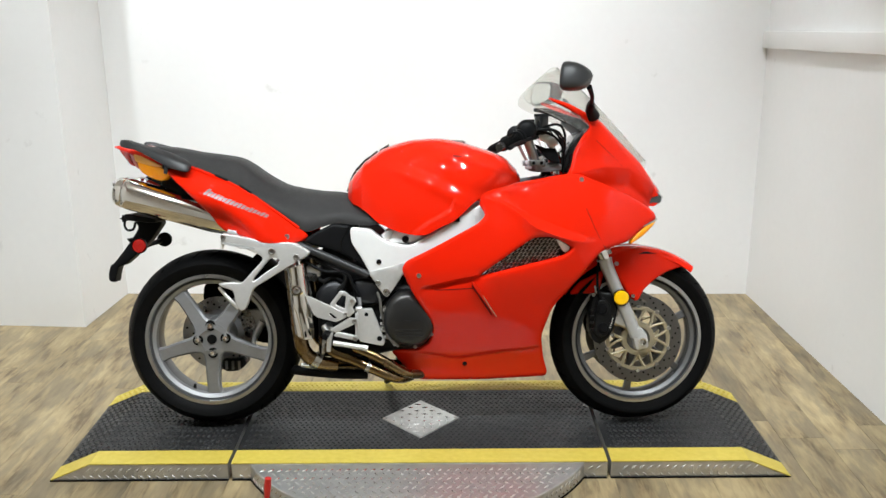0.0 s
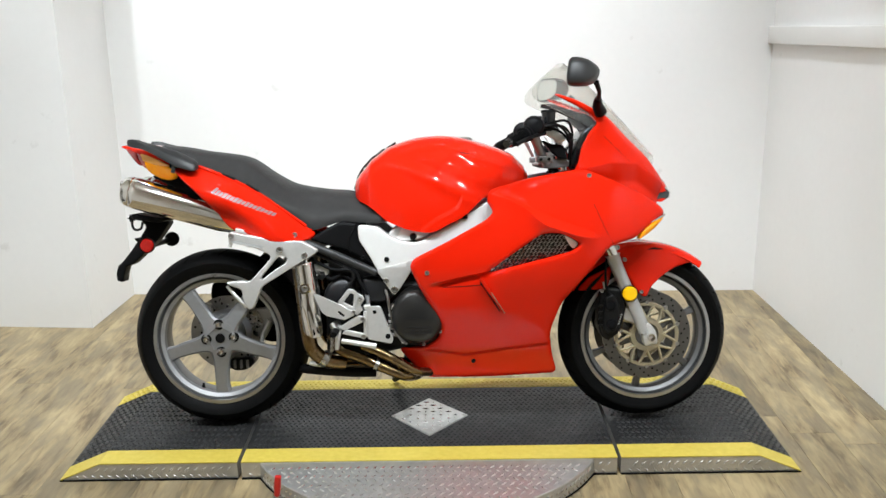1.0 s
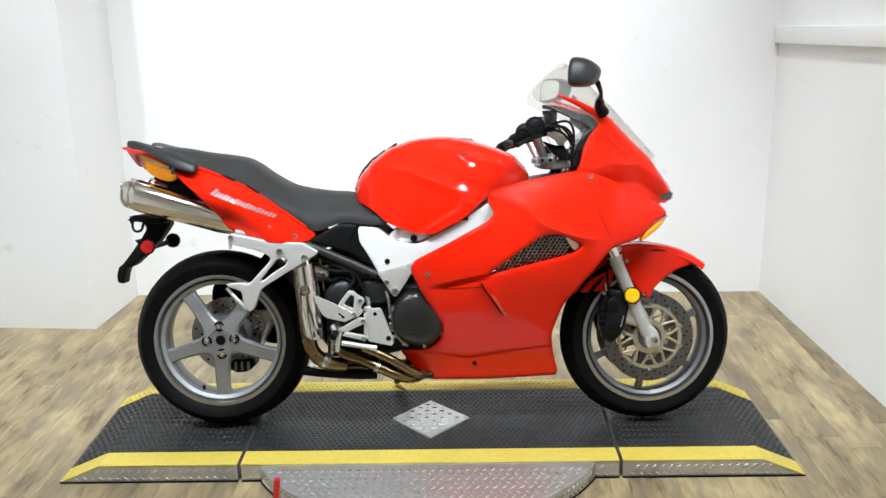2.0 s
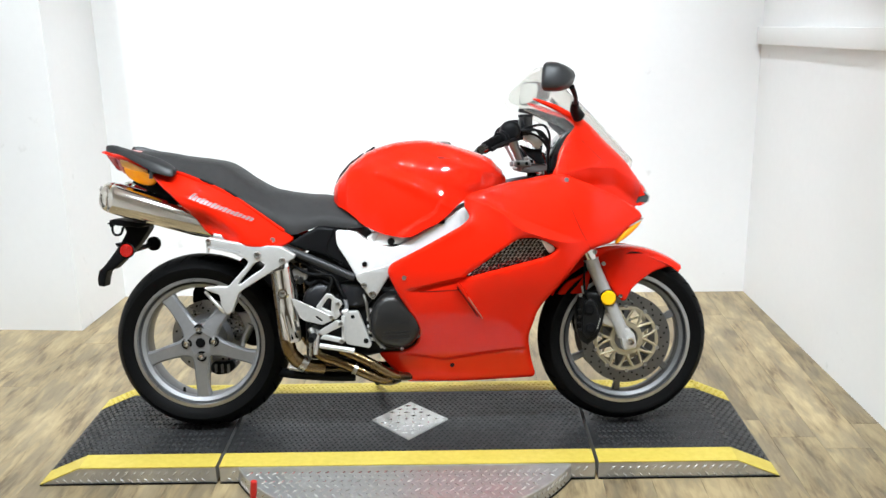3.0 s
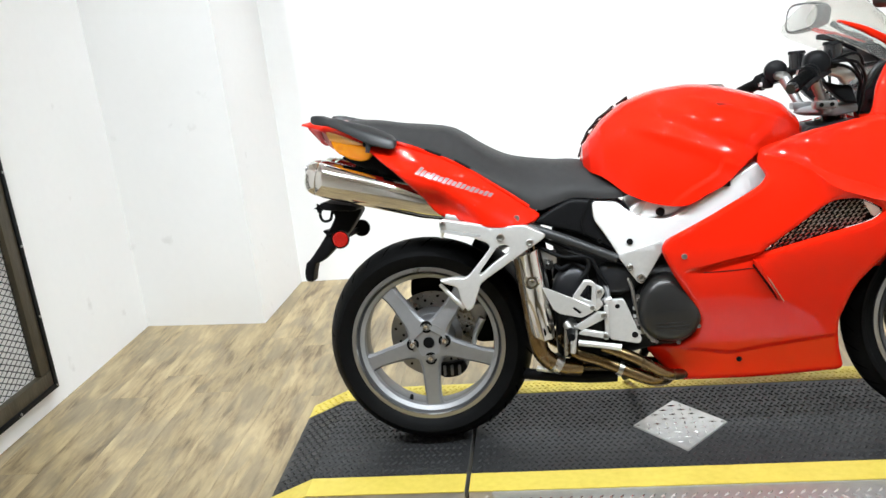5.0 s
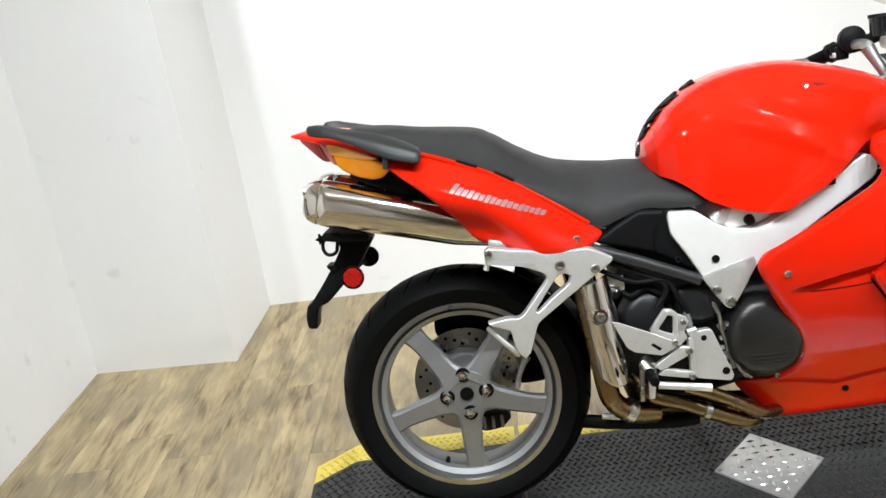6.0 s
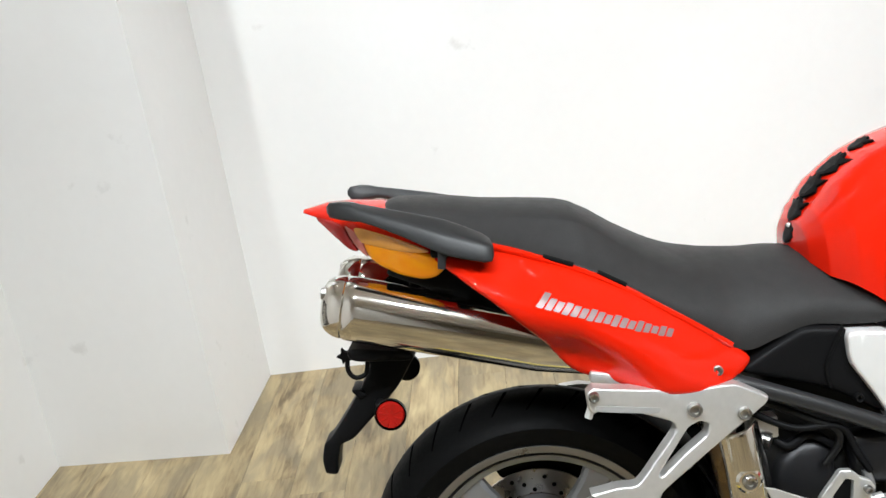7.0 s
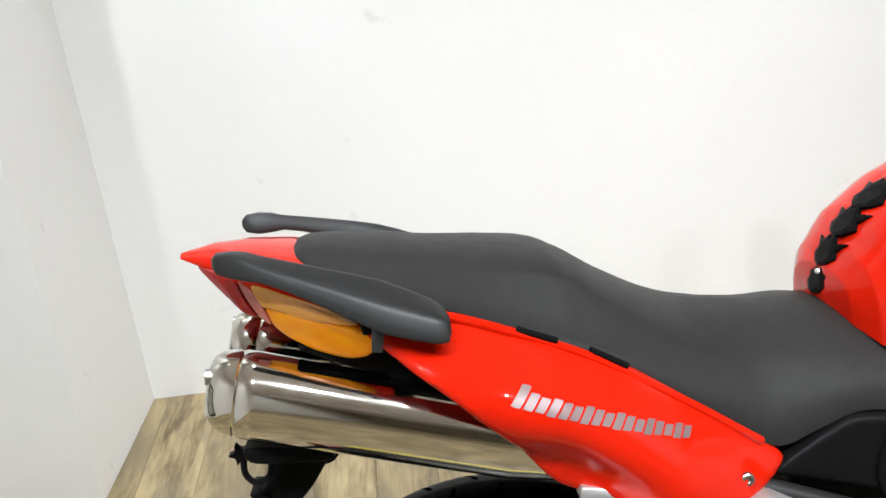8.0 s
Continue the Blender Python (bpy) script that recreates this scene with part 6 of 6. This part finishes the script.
def disc_mesh(r0, r1, y, thick, n=64):
    return lathe([(r0, y), (r1, y), (r1, y + thick), (r0, y + thick)], n, closed=True)


rear = wheel("rear_wheel", RX, RZ, 0.300, 0.2155, 0.090, "grey five-spoke rear wheel", RIMBARREL, 0.006, GREYRIM)
spokes(rear, 5, 131, 0.036, 0.201, 0.064, 0.040, -0.053, -0.036, 0.030, GREYRIM, -0.016)
part("hub", lathe([(0.0, -0.035), (0.012, -0.035), (0.012, -0.062), (0.056, -0.0665), (0.062, -0.062), (0.064, 0.06), (0.0, 0.06)], 40), GREYRIM, rear, smooth=30)
part("axle_bore", lathe([(0.0, -0.0675), (0.0155, -0.0675), (0.0165, -0.064)], 20), DARK, rear)
nut = lathe([(0.0, -0.012), (0.006, -0.013), (0.0085, -0.011), (0.0115, -0.004), (0.0135, 0.0), (0.0135, 0.006)], 18)
nut = part("wheel_nut", nut, CHROME, rear, "chrome wheel nut")
seatring = part("nut_seat", lathe([(0.0125, -0.0005), (0.0172, -0.0008), (0.0182, 0.002)], 20), DARK, rear)
for k in range(4):
    a = radians(94 + 90 * k)
    m = pose(0.047 * math.cos(a), -0.066, 0.047 * math.sin(a))
    if k == 0:
        nut.matrix_basis = m
        seatring.matrix_basis = m
    else:
        share("wheel_nut", nut, rear, m)
        share("nut_seat", seatring, rear, m)
part("valve", tube([(-0.072, -0.03, -0.182), (-0.066, -0.046, -0.160)], [0.0065, 0.005], 8, n=1), PLASTIC, rear)
part("rear_disc", disc_mesh(0.075, 0.130, 0.048, 0.005), STEEL, rear, "drilled steel rear brake disc")
part("disc_carrier", disc_mesh(0.03, 0.085, 0.045, 0.008), GREYRIM, rear)
bm = bmesh.new()
for k in range(36):
    a, rr = 2 * math.pi * k / 36, 0.092 + 0.012 * (k % 3)
    lathe([(0.0, 0.0), (0.0042, 0.0)], 8, bm, (rr * math.cos(a), 0.0475, rr * math.sin(a)))
tagged(part("disc_drilling", bm, DARK, rear), kind="stuff")
caliper = part("rear_caliper", panel([(-0.722, 0.178), (-0.700, 0.160), (-0.655, 0.165), (-0.628, 0.190), (-0.640, 0.214), (-0.68, 0.205), (-0.715, 0.205)], flat(-0.02), 0.06, 0.02, 0.008), ENGINE, bike, "black rear brake caliper")
for k in range(3):
    part("caliper_fin", box_bm(-0.702 + 0.022 * k, -0.694 + 0.022 * k, 0.008, 0.02, 0.172, 0.202, 0.002), GREYRIM, caliper)
part("caliper_bracket", panel([(-0.655, 0.365), (-0.618, 0.352), (-0.590, 0.375), (-0.560, 0.37), (-0.565, 0.335), (-0.60, 0.318), (-0.645, 0.325)], flat(-0.068), 0.012, 0.02, 0.003), SILVER, bike)
part("torque_arm", tube([(-0.575, 0.03, 0.338), (-0.586, 0.03, 0.318), (-0.600, 0.03, 0.288), (-0.606, 0.03, 0.262)], [0.012, 0.008, 0.007, 0.008], 12), CAST, bike, "silver brake torque arm")
part("axle_housing", panel([(-0.665, 0.372), (-0.572, 0.378), (-0.562, 0.352), (-0.575, 0.312), (-0.608, 0.254), (-0.650, 0.246), (-0.68, 0.300)], flat(-0.058), 0.02, 0.016, 0.008), CAST, bike, "grey cast rear axle housing")
part("swingarm", panel([(-0.30, 0.30), (-0.32, 0.40), (-0.50, 0.455), (-0.62, 0.488), (-0.74, 0.492), (-0.79, 0.46), (-0.795, 0.40), (-0.75, 0.375), (-0.70, 0.36), (-0.66, 0.30), (-0.60, 0.25), (-0.55, 0.25)], flat(-0.082), 0.07, 0.03, 0.012, side=-1), DARK, bike, "dark single-sided swingarm")
part("hugger", lathe([(0.315, -0.085), (0.325, -0.05), (0.328, 0.0), (0.325, 0.05), (0.315, 0.085), (0.312, 0.085), (0.322, 0.0), (0.312, -0.085)], 16, None, (RX, 0, RZ), True, 10, 62), PLASTIC, bike, "black rear tyre hugger")

front = wheel("front_wheel", FX, FZ, 0.290, 0.215, 0.062, "grey six-spoke front wheel", RIMDARK, 0.006, RIMSPOKE)
front.matrix_basis = pose(FX, 0, FZ, 0, 0, 4)      # the bars are turned a little
spokes(front, 6, 20, 0.05, 0.198, 0.028, 0.020, -0.020, -0.012, 0.022, RIMSPOKE, 0.01)
part("hub", lathe([(0.0, -0.06), (0.03, -0.06), (0.05, -0.05), (0.052, 0.05), (0.03, 0.06), (0.0, 0.06)], 32), GREYRIM, front)
for s in (-1, 1):
    y = s * 0.066
    disc = part("front_disc", disc_mesh(0.112, 0.150, y, -s * 0.005, 80), DISC, front, "drilled steel front brake disc")
    bm = bmesh.new()
    for k in range(54):
        a, rr = 2 * math.pi * k / 54, 0.119 + 0.0115 * (k % 3)
        lathe([(0.0, 0.0), (0.0034, 0.0)], 8, bm, (rr * math.cos(a), y + s * 0.0006, rr * math.sin(a)))
    tagged(part("disc_drilling", bm, DARK, front), kind="stuff")
    part("carrier_ring", lathe([(0.098, y + s * 0.004), (0.108, y + s * 0.004), (0.109, y - s * 0.004), (0.097, y - s * 0.004)], 64, closed=True), GOLD, front, "gold disc carrier")
    part("carrier_ring", lathe([(0.040, y + s * 0.006), (0.056, y + s * 0.006), (0.058, y - s * 0.006), (0.038, y - s * 0.006)], 40, closed=True), GOLD, front)
    arm = None
    for k in range(8):
        a0 = 45.0 * k
        for d in (-15, 15):
            p, q = radians(a0), radians(a0 + d)
            bar = tube([(0.050 * math.cos(p), 0, 0.050 * math.sin(p)), (0.074 * math.cos((p + q) / 2), 0, 0.074 * math.sin((p + q) / 2)), (0.104 * math.cos(q), 0, 0.104 * math.sin(q))], [0.0068, 0.0046, 0.0055], 8, n=3)
            b = part("carrier_arm", bar, GOLD, front)
            b.matrix_basis = pose(0, y, 0)
    for k in range(10):
        a = radians(36 * k + 18)
        part("disc_button", lathe([(0.0, s * 0.006), (0.006, s * 0.006), (0.0075, s * 0.003), (0.0075, -s * 0.004)], 12, center=(0.110 * math.cos(a), y, 0.110 * math.sin(a))), STEEL, front)
    # fork leg
    part("fork_leg", tube([(0.701, s * 0.100, 0.302), (0.690, s * 0.100, 0.333), (0.606, s * 0.100, 0.527), (0.592, s * 0.100, 0.565)], [0.0205, 0.0205, 0.0215, 0.026], 20, n=2), FORKM, bike, "grey fork leg")
    part("fork_tube", tube([(0.60, s * 0.100, 0.548), (0.50, s * 0.103, 0.72), (0.385, s * 0.105, 0.83)], 0.0205, 16, n=2), CHROME, bike)
    foot = part("axle_clamp", plate([(0.688, 0.312), (0.696, 0.264), (0.704, 0.259), (0.736, 0.266), (0.741, 0.274), (0.735, 0.310), (0.716, 0.336), (0.696, 0.338)], 0.118, 0.035, 0.006, (), 0.15, s), CAST, bike)
    part("axle_end", lathe([(0.0, s * 0.004), (0.006, s * 0.004), (0.007, s * 0.010), (0.012, s * 0.011), (0.013, 0.0)], 20, center=(0.718, s * 0.118, 0.291)), CHROME, foot)
    # caliper: two halves with piston bosses, ribs and a bleed screw
    cal = part("front_caliper", panel([(0.545, 0.385), (0.552, 0.440), (0.582, 0.458), (0.628, 0.450), (0.640, 0.40), (0.630, 0.345), (0.612, 0.298), (0.580, 0.276), (0.555, 0.292), (0.543, 0.335)], flat(0.104), 0.05, 0.02, 0.010, (), 0.14, s), ENGINE, bike, "black four-piston front brake caliper")
    part("caliper_half", panel([(0.560, 0.378), (0.566, 0.425), (0.592, 0.436), (0.612, 0.415), (0.618, 0.360), (0.604, 0.312), (0.578, 0.298), (0.560, 0.318)], flat(0.117), 0.016, 0.015, 0.006, (), 0.14, s), ENGINE, cal)
    for x, z in ((0.583, 0.398), (0.588, 0.335)):
        part("piston_boss", lathe([(0.0, s * 0.006), (0.011, s * 0.006), (0.013, s * 0.003), (0.017, s * 0.003), (0.019, s * 0.0), (0.019, -s * 0.006)], 20, center=(x, s * 0.118, z)), PLASTIC, cal)
    for k in range(4):
        part("caliper_rib", box_bm(0.546, 0.560, s * 0.100, s * 0.112, 0.325 + 0.022 * k, 0.333 + 0.022 * k, 0.002), ENGINE, cal)
    for k in range(5):
        part("lettering_bar", box_bm(0.6085 + 0.0022 * k, 0.6125 + 0.0022 * k, s * 0.1165, s * 0.1185, 0.335 + 0.0075 * k, 0.339 + 0.0075 * k, 0.0), CAST, cal)
    for x, z, r in ((0.556, 0.446, 0.0065), (0.632, 0.428, 0.007), (0.620, 0.312, 0.007)):
        part("caliper_bolt", bolt_bm(x, 0.108, z, r, s), STEEL, cal)
    part("bleed_screw", tube([(0.566, s * 0.108, 0.452), (0.560, s * 0.112, 0.476)], [0.0045, 0.003], 8, n=1), STEEL, cal)
    part("brake_hose", tube([(0.60, s * 0.11, 0.41), (0.572, s * 0.112, 0.45), (0.568, s * 0.11, 0.52), (0.58, s * 0.10, 0.60)], 0.0042, 10), DARK, bike)
    part("caliper_bracket", plate([(0.625, 0.35), (0.66, 0.335), (0.69, 0.33), (0.70, 0.36), (0.66, 0.385), (0.63, 0.40)], 0.092, 0.012, 0.003, (), 0.1, s), CAST, bike)
    refl = part("front_reflector", lathe([(0.0, s * 0.008), (0.020, s * 0.0075), (0.0245, s * 0.003), (0.0245, 0.0)], 28, center=(0.645, s * 0.127, 0.438)), YELLOWLENS, bike, "round yellow-amber fork reflector")
    part("reflector_cup", lathe([(0.0275, s * 0.002), (0.0275, -s * 0.008), (0.0, -s * 0.010)], 28, center=(0.645, s * 0.127, 0.438)), PLASTIC, refl)

# front mudguard: a hoop over the tyre with a skirt on each side
part("front_mudguard", lathe([(0.288, -0.078), (0.303, -0.070), (0.311, -0.045), (0.314, 0.0), (0.311, 0.045), (0.303, 0.070), (0.288, 0.078), (0.286, 0.075), (0.300, 0.066), (0.310, 0.0), (0.300, -0.066), (0.286, -0.075)], 34, None, (FX, 0, FZ - 0.002), True, 52, 148), RED, bike, "glossy red front mudguard", smooth=60)
for s in (-1, 1):
    skirt = part("mudguard_skirt", panel([(0.612, 0.575), (0.65, 0.592), (0.71, 0.603), (0.80, 0.588), (0.90, 0.534), (0.86, 0.534), (0.803, 0.517), (0.76, 0.488), (0.727, 0.458), (0.712, 0.425), (0.698, 0.420), (0.672, 0.445), (0.645, 0.49), (0.622, 0.535)],
                           lambda x, z: 0.092 - np.clip(0.14 * (x - 0.70), 0, 0.05) - 0.10 * np.clip(z - 0.54, 0, 1), 0.004, 0.011, 0.008, (), 0.16, s), RED, bike)
    part("skirt_slot", panel([(0.705, 0.578), (0.73, 0.588), (0.775, 0.578), (0.73, 0.580)], lambda x, z: 0.092 - np.clip(0.14 * (x - 0.70), 0, 0.05) - 0.10 * np.clip(z - 0.54, 0, 1) + 0.001, 0.003, 0.012, 0, side=s), DARK, skirt)
    for x, z in ((0.634, 0.548), (0.690, 0.440)):
        part("skirt_bolt", bolt_bm(x, 0.095, z, 0.007, s), STEEL, skirt)
    part("mudguard_rear", panel([(0.478, 0.441), (0.517, 0.487), (0.572, 0.512), (0.60, 0.53), (0.585, 0.46), (0.57, 0.446)], flat(0.072), 0.004, 0.014, 0.006, (), 0.12, s), RED, bike)


# ---- floor planks ----
COLUMNS = 30
PW, PL, GAP = (W1 - W0) / COLUMNS, 1.22, 0.0005
plank_bm = box_bm(-PW / 2 + GAP, PW / 2 - GAP, -PL / 2 + GAP, PL / 2 - GAP, -0.004, 0.0)
first = part("plank", plank_bm, PLANK, floor, smooth=0)
rng = random.Random(11)
made = 0
for column in range(COLUMNS):
    y = Y1 + rng.random() * PL
    while y > Y0:
        hi, lo = min(y, Y1), max(y - PL, Y0)
        if hi - lo > 0.02:
            m = pose(W0 + (column + 0.5) * PW, (hi + lo) / 2, 0, 0, 0, 180 * rng.randrange(2)) @ Matrix.Diagonal((1, (hi - lo) / PL, 1, 1))
            if made:
                share("plank", first, floor, m)
            else:
                first.matrix_basis = m
            made += 1
        y -= PL
